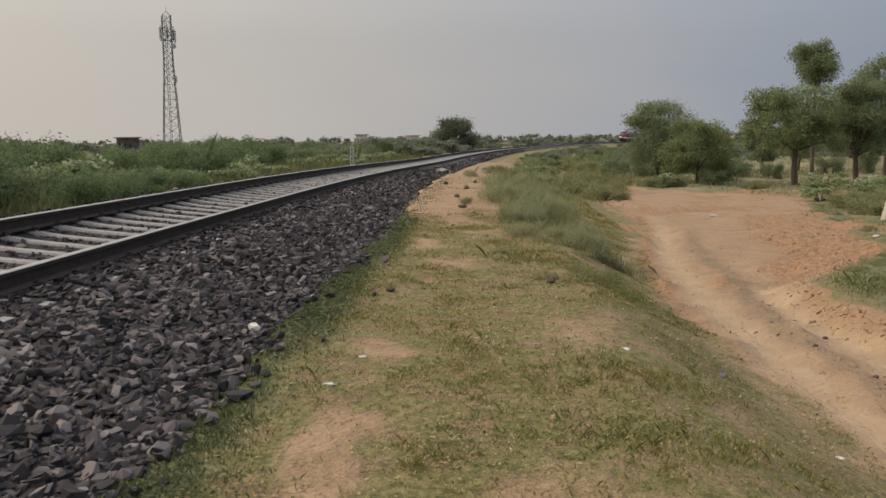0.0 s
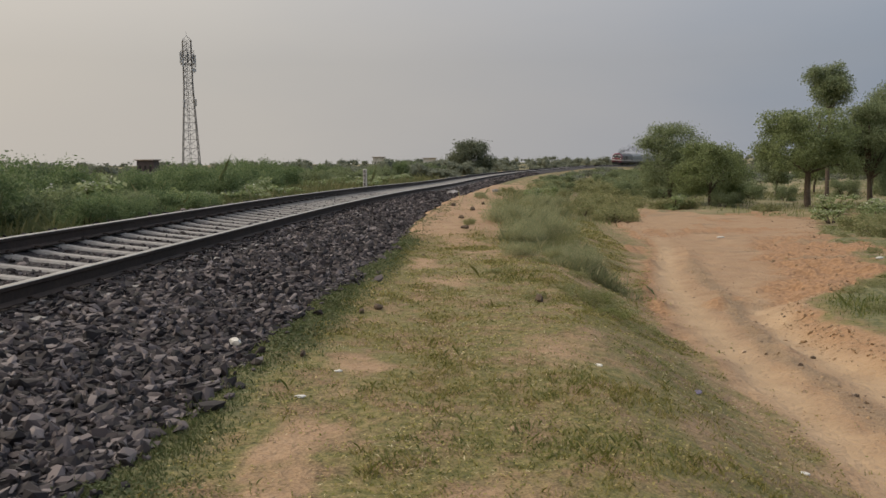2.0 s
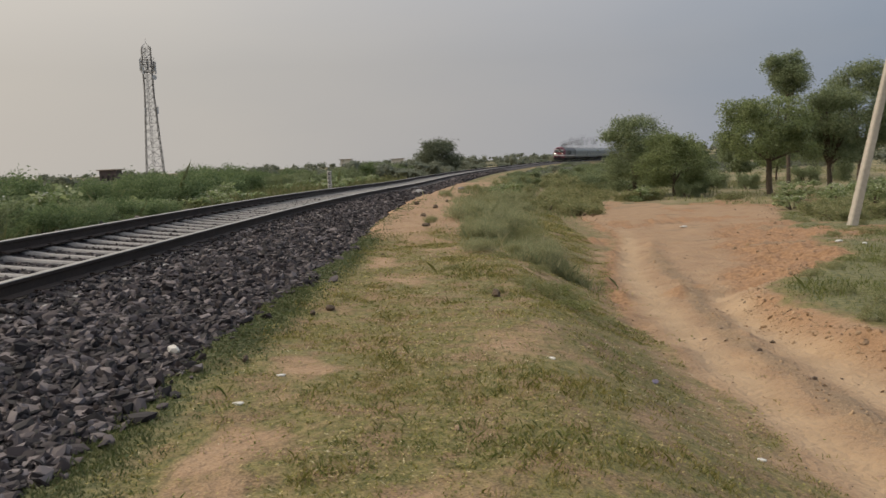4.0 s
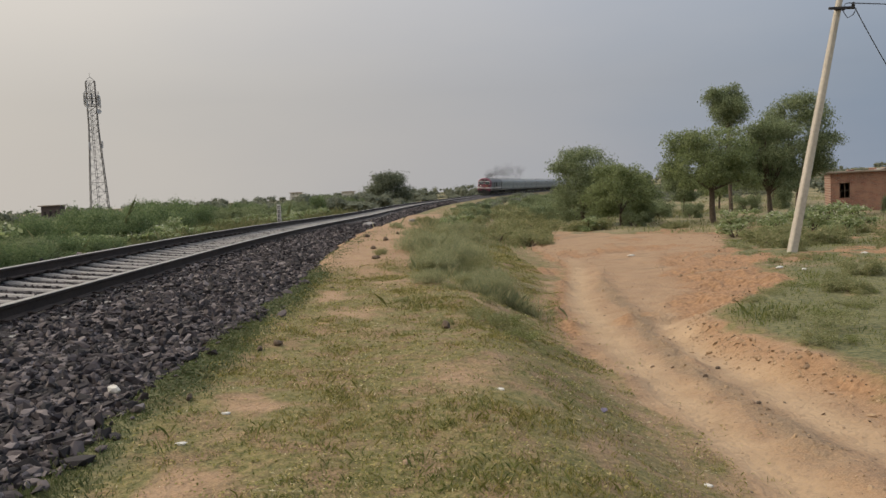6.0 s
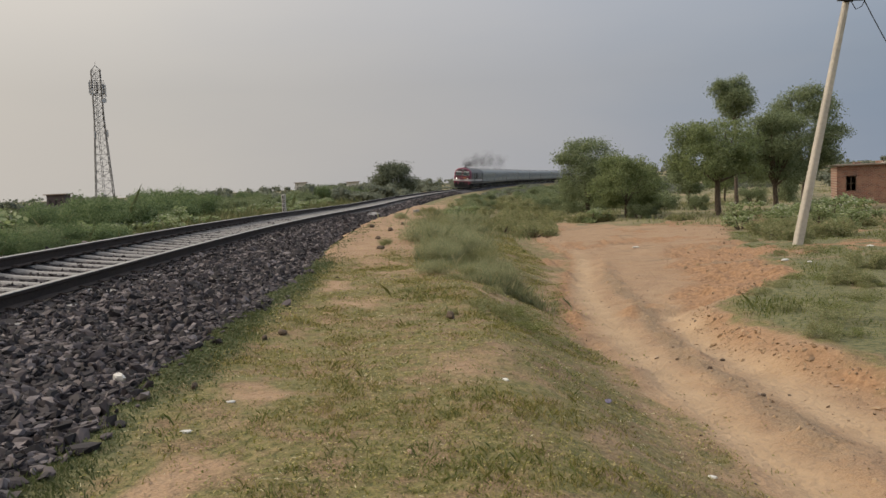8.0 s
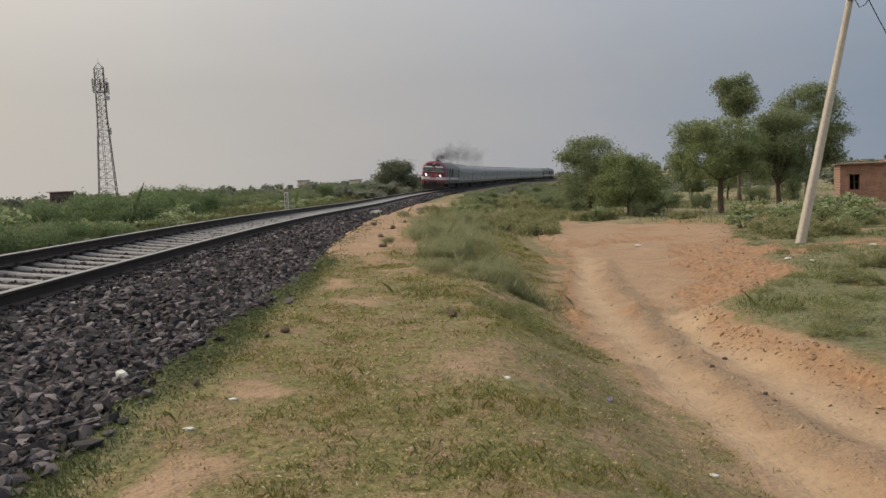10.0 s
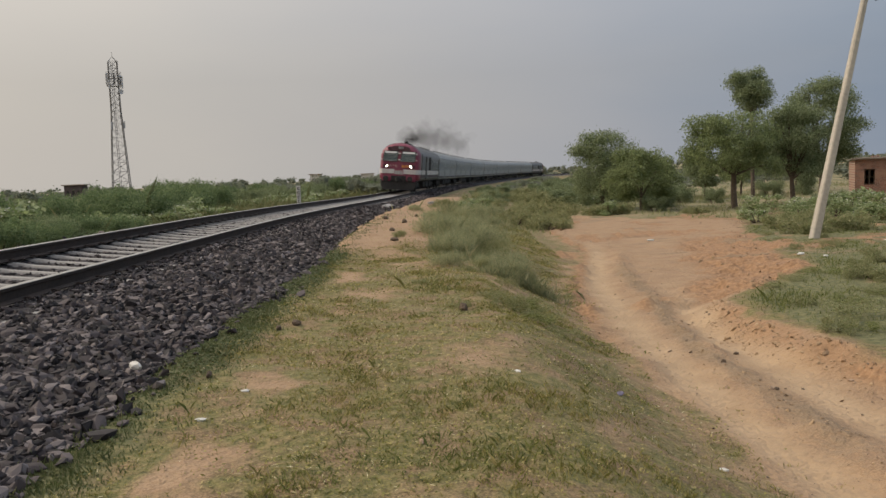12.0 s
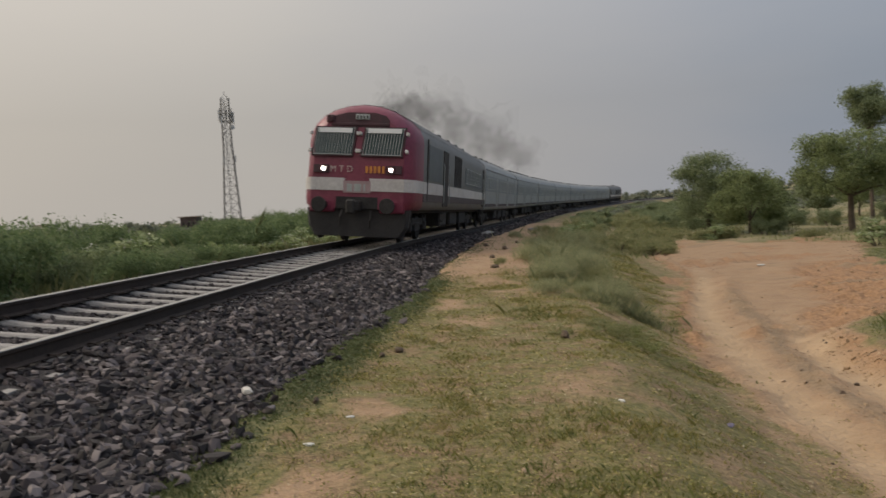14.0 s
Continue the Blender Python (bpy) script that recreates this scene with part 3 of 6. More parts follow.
def stone_templates(rg, count=14):
    out = []
    for k in range(count):
        bm = bmesh.new()
        bmesh.ops.create_icosphere(bm, subdivisions=1, radius=0.5)
        sq = Vector((rg.uniform(0.85, 1.35), rg.uniform(0.65, 1.0), rg.uniform(0.30, 0.58)))
        for q in bm.verts:
            f = rg.uniform(0.58, 1.28)
            q.co = Vector((q.co.x * sq.x * f, q.co.y * sq.y * f, q.co.z * sq.z * f))
        bm.verts.index_update()
        out.append((np.array([q.co[:] for q in bm.verts]), np.array([[q.index for q in f.verts] for f in bm.faces])))
        bm.free()
    return out


def turns(rg, n):
    """Random turns about the upright, with a moderate tilt: broken stones lie on their flat sides."""
    a, tilt = rg.uniform(0, np.pi, n), np.abs(rg.normal(0, 0.42, n))
    b = rg.uniform(0, 2 * np.pi, n)
    q = np.stack([np.cos(a) * np.cos(tilt), np.sin(tilt) * np.cos(b), np.sin(tilt) * np.sin(b), np.sin(a) * np.cos(tilt)], 1)
    q /= np.linalg.norm(q, axis=1)[:, None]
    w, x, y, z = q.T
    return np.stack([1 - 2 * (y * y + z * z), 2 * (x * y - z * w), 2 * (x * z + y * w), 2 * (x * y + z * w), 1 - 2 * (x * x + z * z), 2 * (y * z - x * w), 2 * (x * z - y * w), 2 * (y * z + x * w), 1 - 2 * (x * x + y * y)], 1).reshape(-1, 3, 3)


def build_ballast(bed):
    rg = np.random.default_rng(12)
    kinds = stone_templates(rg)
    # stretch of line, across it, how many, size
    zones = [(2.0, 14, 1.45, 3.5, 19000, 0.075), (14, 30, 1.45, 3.5, 11500, 0.082), (30, 70, 1.45, 3.3, 8500, 0.12), (70, 130, 1.45, 3.3, 3600, 0.2),
             (4, 34, -0.8, 0.8, 6500, 0.05), (4, 40, -1.5, -0.95, 1200, 0.06), (2, 40, 0.93, 1.6, 6500, 0.06), (8, 60, -3.2, -1.5, 2500, 0.08), (-14, 2.0, 1.45, 3.55, 6500, 0.085), (-14, 4, -0.8, 0.8, 1500, 0.07), (-14, 8, -3.2, -1.5, 2200, 0.1)]
    S, U, D = [], [], []
    for s0, s1, u0, u1, n, d in zones:
        t = rg.uniform(0, 1, n)
        S.append(s0 + (s1 - s0) * t ** (1.35 if s1 - s0 < 40 and s0 > 0 else 1.0))
        U.append(rg.uniform(u0, u1, n))
        D.append(d * np.clip(rg.lognormal(0, 0.32, n), 0.5, 2.0))
    S, U, D = np.concatenate(S), np.concatenate(U), np.concatenate(D)
    # keep the sleepers' tops mostly clear inside the rails
    phase = np.abs(((S - 2.3) / SLEEPER_STEP + 0.5) % 1.0 - 0.5) * SLEEPER_STEP
    keep = ~((np.abs(U) < 1.37) & (phase < 0.13) & (rg.uniform(size=len(S)) < np.where(np.abs(U) < 0.9, 0.95, 0.75)))
    keep &= ~((np.abs(np.abs(U) - GAUGE / 2) < 0.10))
    x, y = by_line(S, U)
    keep &= U < ballast_edge(S, x, y) + np.abs(rg.normal(0, 0.05, len(S))) + 0.16 * (rg.uniform(size=len(S)) < 0.03)
    S, U, D, x, y = S[keep], U[keep], D[keep], x[keep], y[keep]
    low = np.where(np.abs(U) < 0.9, -0.004, 0.0)
    z = np.maximum(bed_height(S, U), ground_z(x, y) + 0.0) + D * 0.16 + low
    M = turns(rg, len(S)) * D[:, None, None]
    which = rg.integers(0, len(kinds), len(S))
    # the three hundred stones of the nearest stretch of the slope are pieces of their own
    near = np.where((S > 4.2) & (S < 7.5) & (U > 2.1))[0][:300]
    single = np.zeros(len(S), bool)
    single[near] = True
    shared = [raw_mesh("stone", v.tolist(), f.tolist(), STONE_ONE) for v, f in kinds]
    for i in near:
        m = Matrix(M[i].tolist()).to_4x4()
        m.translation = (x[i], y[i], z[i])
        link("stone", shared[which[i]], bed, at=m)
    V, F, base = [], [], 0
    for k, (v, f) in enumerate(kinds):
        idx = np.where((which == k) & ~single)[0]
        p = np.einsum("nij,kj->nki", M[idx], v) + np.stack([x[idx], y[idx], z[idx]], 1)[:, None, :]
        V.append(p.reshape(-1, 3))
        F.append((f[None] + base + (np.arange(len(idx)) * len(v))[:, None, None]).reshape(-1, 3))
        base += len(idx) * len(v)
    ob = link("loose_stones", raw_mesh("loose_stones", np.concatenate(V).tolist(), np.concatenate(F).tolist(), STONE), bed, "angular dark grey and purplish crushed stones")
    tagged(ob, kind="stuff")


TRACK = build_track()
BED_OB = build_bed(TRACK)
build_ballast(BED_OB)


# ---- paint and metal of the train ----
RED = noisy("red_train_paint", (0.145, 0.019, 0.042), (0.232, 0.038, 0.070), 1.3, 0.42, 0, 0.05)
MAROON = noisy("sooty_maroon_paint", (0.03, 0.012, 0.015), (0.075, 0.02, 0.028), 2.0, 0.6, 0, 0.1)
WHITE_PAINT = noisy("dusty_white_paint", (0.46, 0.43, 0.41), (0.66, 0.63, 0.60), 1.6, 0.5, 0, 0.05)
GREY_PAINT = noisy("grey_blue_coach_paint", (0.095, 0.097, 0.094), (0.15, 0.152, 0.146), 0.9, 0.5, 0, 0.05)
COACH_PAINT = noisy("pale_blue_coach_paint", (0.25, 0.262, 0.26), (0.335, 0.35, 0.343), 0.7, 0.5, 0, 0.05)
LOWER_GREY = noisy("dusty_lower_panel", (0.05, 0.037, 0.038), (0.10, 0.075, 0.073), 1.5, 0.7, 0, 0.1)
NAVY = noisy("dark_blue_band", (0.035, 0.05, 0.065), (0.07, 0.09, 0.105), 1.2, 0.45, 0, 0.05)
COACH_BAND = noisy("grey_window_band", (0.165, 0.187, 0.197), (0.23, 0.252, 0.26), 0.9, 0.5, 0, 0.05)
COACH_ROOF = noisy("dusty_coach_roof", (0.22, 0.225, 0.225), (0.33, 0.335, 0.33), 0.8, 0.7, 0, 0.1)
FADED = noisy("faded_pinkish_plate", (0.30, 0.20, 0.20), (0.42, 0.30, 0.30), 2.0, 0.6, 0, 0.05)
ROOF_GREY = noisy("sooty_roof", (0.09, 0.09, 0.09), (0.19, 0.19, 0.185), 0.8, 0.7, 0, 0.15)
UNDER = noisy("oily_underframe", (0.012, 0.011, 0.011), (0.045, 0.04, 0.037), 3.0, 0.75, 0.1, 0.2)
GUARD = noisy("dark_grey_guard", (0.018, 0.017, 0.018), (0.045, 0.04, 0.038), 2.5, 0.7, 0, 0.15)
GLASS_DARK, _nt, _b = material("dark_window_glass", 0.12)
_b.inputs["Base Color"].default_value = (0.035, 0.06, 0.062, 1)
BARS = noisy("grey_steel_bars", (0.30, 0.32, 0.31), (0.42, 0.44, 0.42), 5.0, 0.5, 0.2, 0.05)
LENS, _nt, _b = material("lit_headlamp", 0.2)
_b.inputs["Base Color"].default_value = (0.9, 0.88, 0.8, 1)
_b.inputs["Emission Color"].default_value = (1.0, 0.93, 0.82, 1)
_b.inputs["Emission Strength"].default_value = 45.0
LETTER_WHITE, _nt, _b = material("pale_lettering", 0.6)
_b.inputs["Base Color"].default_value = (0.52, 0.40, 0.36, 1)
LETTER_ORANGE, _nt, _b = material("orange_lettering", 0.6)
_b.inputs["Base Color"].default_value = (0.62, 0.24, 0.05, 1)
VISOR = noisy("white_visor_film", (0.72, 0.72, 0.70), (0.82, 0.82, 0.80), 3.0, 0.5, 0, 0.0)
WIRE, _nt, _b = material("black_cable", 0.6)
_b.inputs["Base Color"].default_value = (0.02, 0.02, 0.022, 1)

CAR_L, CAR_PITCH, CARS = 20.7, 21.4, 9
HALF = [(1.50, 1.00), (1.60, 1.12), (1.62, 1.3), (1.62, 2.95), (1.585, 3.18), (1.47, 3.42), (1.25, 3.64), (0.92, 3.83), (0.5, 3.96), (0.0, 4.01)]
PROFILE = HALF[:-1] + [(0.0, 4.01)] + [(-x, z) for x, z in HALF[-2::-1]]


def lean(z):
    return max(0.0, z - 2.15) * 0.17


def ring(y, inset=0.0, slope=0.0, pts=PROFILE):
    out = []
    for x, z in pts:
        zz = z if z < 1.4 else 1.4 + (z - 1.4) * (1 - inset / 2.6)
        out.append((x * (1 - inset / 1.62) * (1 - 0.065 * slope * min(1.0, max(0.0, (zz - 1.95) / 1.3))), y - slope * lean(zz), zz))
    return out


def strip_cap(sh, r, flip=False):
    n = len(r)
    fs = [(i, i + 1, n - 2 - i, n - 1 - i) for i in range((n - 1) // 2)]
    sh.add(r, fs)


def on_front(x, z, out=0.0):
    yf = CAR_L / 2
    return Vector((x, yf - lean(z) + out, z))


FRONT_TILT = Matrix.Rotation(math.atan(0.17), 3, "X")


def build_bogie(car, y, motor):
    f = Shape()
    for x in (-1.08, 1.08):
        f.box((x, 0, 0.62), (0.16, 3.5, 0.24), bevel=0.03)
        f.box((x, 0, 0.46), (0.2, 0.9, 0.3), bevel=0.03)
        for q in (-1.3, 1.3):
            f.box((x, q, 0.48), (0.28, 0.36, 0.32), bevel=0.05)
            f.tube([(x, q + 0.3, 0.5), (x, q + 0.3, 0.85)], [0.1, 0.1], 8)
            f.tube([(x, q - 0.3, 0.5), (x, q - 0.3, 0.85)], [0.1, 0.1], 8)
    f.box((0, 0, 0.68), (2.3, 0.6, 0.26), bevel=0.04)
    b = link("bogie", f.mesh("bogie", UNDER), car, "black oily bogie", at=Matrix.Translation((0, y, 0)))
    for q in (-1.3, 1.3):
        w = Shape()
        w.tube([(-1.05, 0, 0), (1.05, 0, 0)], [0.075, 0.075], 8)
        for k in (-1, 1):
            w.tube([(k * 0.80, 0, 0), (k * 0.815, 0, 0), (k * 0.83, 0, 0), (k * 0.83, 0, 0), (k * 0.94, 0, 0), (k * 0.94, 0, 0)], [0.30, 0.505, 0.505, 0.476, 0.470, 0.28], 24)
        link("wheelset", w.mesh("wheelset", UNDER), b, "steel wheels on an axle", at=Matrix.Translation((0, q, 0.476)))
    return b


def pane(car, name, x, y, z, w, h, mat=None, label="", frame_w=0.035, bars=0):
    """A side window: proud frame, dark glass, and bars if it has them. x gives the side."""
    k = 1 if x > 0 else -1
    sh = Shape()
    for dy in (-w / 2, w / 2):
        sh.box((k * 1.628, y + dy, z), (0.03, frame_w, h + frame_w))
    for dz in (-h / 2, h / 2):
        sh.box((k * 1.628, y, z + dz), (0.03, w + frame_w - 0.004, frame_w + 0.004))
    ob = link(name, sh.mesh(name, BARS), car)
    g = Shape().box((k * 1.622, y, z), (0.012, w - frame_w, h - frame_w))
    link("glass", g.mesh("glass", mat or GLASS_DARK), ob)
    if bars:
        b = Shape()
        for i in range(bars):
            b.box((k * 1.64, y, z - h / 2 + h * (i + 0.5) / bars), (0.012, w, 0.014))
        link("bars", b.mesh("bars", BARS), ob)
    return ob


def side_door(car, x, y, w=0.9, dark=True):
    k = 1 if x > 0 else -1
    sh = Shape()
    sh.box((k * 1.627, y, 2.1), (0.02, w, 1.95), bevel=0.008)
    d = link("door", sh.mesh("door", UNDER if dark else COACH_PAINT), car, "dark open doorway" if dark else "closed coach door")
    for q in (-w / 2 - 0.06, w / 2 + 0.06):
        r = Shape().tube([(k * 1.66, y + q, 1.25), (k * 1.68, y + q, 1.35), (k * 1.68, y + q, 2.5), (k * 1.66, y + q, 2.6)], [0.014] * 4, 6)
        link("handrail", r.mesh("handrail", BARS), d)
    for q in range(2):
        s = Shape().box((k * 1.52, y, 0.62 + 0.28 * q), (0.22, w * 0.8, 0.03))
        link("footstep", s.mesh("footstep", UNDER), d)
    return d


def underside(car):
    u = Shape()
    u.box((0, 0, 0.98), (2.7, CAR_L - 0.3, 0.16), bevel=0.02)
    link("underframe", u.mesh("underframe", UNDER), car)
    rg = np.random.default_rng(8)
    for y, l in ((-3.6, 2.2), (-0.8, 2.6), (2.4, 2.0)):
        for x in (-0.85, 0.85):
            b = Shape().box((x, y + rg.uniform(-0.2, 0.2), 0.64), (0.9, l * rg.uniform(0.7, 1.0), 0.52), bevel=0.05)
            link("equipment_box", b.mesh("equipment_box", UNDER), car)


def end_gear(car, y):
    """Buffers and coupling at the end y; they point outwards."""
    k = 1 if y > 0 else -1
    for x in (-0.98, 0.98):
        b = Shape().tube([(x, y - k * 0.1, 1.1), (x, y + k * 0.28, 1.1), (x, y + k * 0.28, 1.1), (x, y + k * 0.46, 1.1), (x, y + k * 0.46, 1.1), (x, y + k * 0.50, 1.1)], [0.13, 0.12, 0.085, 0.085, 0.225, 0.215], 16)
        link("buffer", b.mesh("buffer", UNDER, True), car)
    c = Shape().box((0, y + k * 0.15, 1.08), (0.32, 0.6, 0.34), bevel=0.06).box((0.06, y + k * 0.42, 1.06), (0.26, 0.24, 0.42), bevel=0.06)
    c.tube([(0.42, y, 0.95), (0.44, y + k * 0.15, 0.75), (0.46, y + k * 0.1, 0.5)], [0.03] * 3, 6)
    c.tube([(-0.42, y, 0.95), (-0.44, y + k * 0.15, 0.7), (-0.40, y + k * 0.1, 0.45)], [0.03] * 3, 6)
    link("coupler", c.mesh("coupler", UNDER), car)


def roof_fittings(car, y0, y1):
    me = Shape().box((0, 0, 0), (0.34, 0.42, 0.13), bevel=0.04).mesh("roof_vent", ROOF_GREY)
    y = y0
    while y < y1:
        for x in (-0.55, 0.55):
            link("roof_vent", me, car, at=Matrix.Translation((x, y, 3.98)))
        y += 2.6


def build_power_car():
    car = thing("railcar_power_car", "red-fronted diesel railcar with barred windscreens and lit headlamps", "train car", group="train cars")
    yf, yc = CAR_L / 2, CAR_L / 2 - 1.65
    low = [(x, z) for x, z in PROFILE]
    cab = Shape()
    rings = [ring(yc), ring(yf - 0.5, 0.0, 0.5), ring(yf - 0.24, 0.05, 1), ring(yf - 0.07, 0.15, 1), ring(yf, 0.27, 1)]
    cab.loft(rings, False, False)
    strip_cap(cab, rings[-1])
    link("cab", cab.mesh("cab", RED, True), car, "faded crimson cab")
    body = Shape().loft([ring(-yf), ring(yc)], False, False)
    strip_cap(body, ring(-yf))
    link("body", body.mesh("body", GREY_PAINT, True), car, "grey-blue body side")
    roof = Shape().loft([[(x * 1.004, y, z + 0.012) for x, z in PROFILE if z > 3.3] for y in (-yf - 0.01, yc + 0.2)], False, False)
    link("roof", roof.mesh("roof", ROOF_GREY, True), car, "soot-stained grey roof")
    soot = Shape().loft([[(x * 0.985, y, z + 0.02) for x, z in PROFILE if z > 3.6] for y in (yc + 0.2, yf - 0.72)], False, False)
    link("cab_roof", soot.mesh("cab_roof", MAROON, True), car, "soot-blackened cab roof")
    # white waist band, broken at the middle of the front by a dropped plate
    for k in (-1, 1):
        w = Shape().box((k * 1.627, (yc - yf) / 2 + 0.0, 1.69), (0.012, yf + yc, 0.36))
        link("white_band", w.mesh("white_band", WHITE_PAINT), car)
        lowp = Shape().box((k * 1.6255, (yc - yf) / 2, 1.38), (0.010, yf + yc, 0.24))
        link("lower_panel", lowp.mesh("lower_panel", LOWER_GREY), car)
        n = Shape().box((k * 1.6245, -5.4, 2.42), (0.010, 7.4, 0.8))
        link("dark_band", n.mesh("dark_band", NAVY), car)
        c = Shape()
        for a, b in ((0, 1), (1, 2), (2, 3), (3, 4)):
            p = [ring(q, i, s) for q, i, s in ((yc, 0, 0), (yf - 0.5, 0, 0.5), (yf - 0.24, 0.05, 1), (yf - 0.07, 0.15, 1), (yf, 0.27, 1))]
            x0, y0 = k * (abs(p[a][2][0]) + 0.008), p[a][2][1] + (0.008 if a > 0 else 0)
            x1, y1 = k * (abs(p[b][2][0]) + 0.008), p[b][2][1] + 0.008
            c.add([(x0, y0, 1.51), (x1, y1, 1.51), (x1, y1, 1.87), (x0, y0, 1.87)], [(0, 1, 2, 3)])
        link("band_corner", c.mesh("band_corner", WHITE_PAINT), car)
        f = Shape().box((k * 0.86, yf + 0.008, 1.69), (1.0, 0.012, 0.36))
        link("front_band", f.mesh("front_band", WHITE_PAINT), car)
    plate = Shape().box((0.0, yf + 0.012, 1.62), (0.80, 0.016, 0.34), bevel=0.006)
    pl = link("centre_plate", plate.mesh("centre_plate", FADED), car, "faded pinkish plate between the bands")
    marks = Shape()
    for x, w in ((-0.22, 0.05), (-0.02, 0.2), (0.22, 0.15)):
        marks.box((x, yf + 0.024, 1.6), (w, 0.008, 0.22), bevel=0.003)
    link("emblem_shapes", marks.mesh("emblem_shapes", BARS), pl)
    # windscreens
    for k in (-1, 1):
        c = on_front(k * 0.72, 2.9, 0.012)
        g = Shape().box(c, (1.14, 0.02, 0.78), FRONT_TILT, 0.008)
        w = link("windscreen", g.mesh("windscreen", GLASS_DARK), car, "dark windscreen behind a steel grille")
        fr = Shape()
        slant = FRONT_TILT @ Matrix.Rotation(radians(-6), 3, "Y")
        for dx in (-0.59, 0.59):
            fr.box(c + FRONT_TILT @ Vector((dx, 0.02, 0)), (0.05, 0.05, 0.84), slant)
        for dz in (-0.41, 0.41):
            fr.box(c + FRONT_TILT @ Vector((-dz * 0.1, 0.02, dz)), (1.2, 0.05, 0.045), FRONT_TILT)
        link("windscreen_frame", fr.mesh("windscreen_frame", MAROON), w)
        gr = Shape()
        for i in range(14):
            gr.box(c + FRONT_TILT @ Vector((-0.54 + i * 0.083, 0.075, 0)), (0.013, 0.016, 0.80), slant)
        for dz in (-0.38, 0.38):
            gr.box(c + FRONT_TILT @ Vector((-dz * 0.1, 0.07, dz)), (1.14, 0.016, 0.018), FRONT_TILT)
        link("grille", gr.mesh("grille", BARS), w, "slanted steel bars")
        v = Shape().box(c + FRONT_TILT @ Vector((-0.03, 0.09, 0.31)), (0.98, 0.012, 0.13), FRONT_TILT)
        link("sun_visor", v.mesh("sun_visor", VISOR), w, "white strip along the top of the glass")
        for dx in (-0.70, 0.70):
            for dz in (-0.26, 0.24):
                if abs(k * 0.72 + dx) < 0.2 or abs(dx) > 0.6:
                    lug = Shape().box(on_front(k * 0.72 + dx * 0.98, 2.9 + dz, 0.06), (0.09, 0.12, 0.1), FRONT_TILT, 0.015)
                    link("grille_bracket", lug.mesh("grille_bracket", WHITE_PAINT), car)
        # headlamps
        hb = Shape().box(on_front(k * 1.06, 2.12, 0.012), (0.46, 0.03, 0.24), FRONT_TILT, 0.01)
        link("lamp_housing", hb.mesh("lamp_housing", MAROON), car, "dark recessed lamp housing")
        h = Shape().tube([on_front(k * 0.98, 2.12, -0.05), on_front(k * 0.98, 2.12, 0.06)], [0.13, 0.12], 20)
        hl = link("headlamp", h.mesh("headlamp", MAROON), car)
        l = Shape().tube([on_front(k * 0.98, 2.12, 0.055), on_front(k * 0.98, 2.12, 0.075)], [0.055, 0.045], 20)
        link("lens", l.mesh("lens", LENS), hl, "glowing white lens")
    top = Shape().box(on_front(0, 3.40, -0.02), (1.7, 0.12, 0.10), FRONT_TILT, 0.03)
    link("brow_panel", top.mesh("brow_panel", MAROON), car, "dark panel over the windscreens")
    brow = Shape()
    brow.add([on_front(x, z, 0.012) for x, z in ((-0.8, 3.33), (0.8, 3.33), (0.86, 3.52), (0.74, 3.66), (0.4, 3.75), (-0.4, 3.75), (-0.74, 3.66), (-0.86, 3.52))], [tuple(range(8))])
    link("soot_patch", brow.mesh("soot_patch", MAROON), car)
    board = Shape().box(on_front(-0.06, 3.62, 0.03), (0.40, 0.05, 0.15), FRONT_TILT, 0.01)
    bd = link("number_board", board.mesh("number_board", BARS), car)
    bars = Shape()
    for i in range(4):
        bars.box(on_front(-0.2 + i * 0.095, 3.62, 0.06), (0.05, 0.012, 0.09), FRONT_TILT)
    link("board_marks", bars.mesh("board_marks", UNDER), bd)
    lamp = Shape().tube([on_front(0.88, 3.56, 0.0), on_front(0.88, 3.56, 0.12)], [0.09, 0.09], 12).box(on_front(0.88, 3.56, 0.0), (0.24, 0.1, 0.22), FRONT_TILT, 0.02)
    link("marker_lamp", lamp.mesh("marker_lamp", MAROON), car)
    # lettering between the headlamps, and bars for the running number
    txt = bpy.data.curves.new("shed_letters", "FONT")
    txt.body, txt.size, txt.extrude, txt.align_x, txt.align_y = "M T D", 0.25, 0.004, "CENTER", "CENTER"
    txt.materials.append(LETTER_WHITE)
    t = link("shed_letters", txt, car)
    t.matrix_basis = Matrix.Translation((0.47, yf + 0.006, 2.12)) @ Matrix.Rotation(math.pi, 4, "Z") @ Matrix.Rotation(math.pi / 2, 4, "X")
    num = Shape()
    for i in range(5):
        num.box((-0.27 - i * 0.12, yf + 0.006, 2.12), (0.075, 0.008, 0.2), bevel=0.003)
    link("running_number", num.mesh("running_number", LETTER_ORANGE), car)
    # guard below the front, red apron round the buffers
    for k in (-1, 1):
        apron = Shape().box((k * 1.02, yf - 0.08, 1.07), (0.72, 0.18, 0.36), bevel=0.05)
        link("apron", apron.mesh("apron", RED), car)
    gd = Shape()
    a = [(-1.28, 0.20), (1.28, 0.20), (1.46, 0.5), (1.52, 1.0), (-1.52, 1.0), (-1.46, 0.5)]
    gd.loft([[(x, yf - 0.42, z) for x, z in a], [(x, yf - 0.22, z) for x, z in a], [(x * 0.95, yf - 0.1, z * 0.97 + 0.02) for x, z in a]])
    # shade of the coupler's recess, put on as a flat near-black panel
    rec = Shape().box((0.0, yf + 0.004, 1.17), (1.22, 0.016, 0.34), bevel=0.005)
    link("coupler_recess", rec.mesh("coupler_recess", UNDER), car, "black panel painted as the shade of the recess round the coupler")
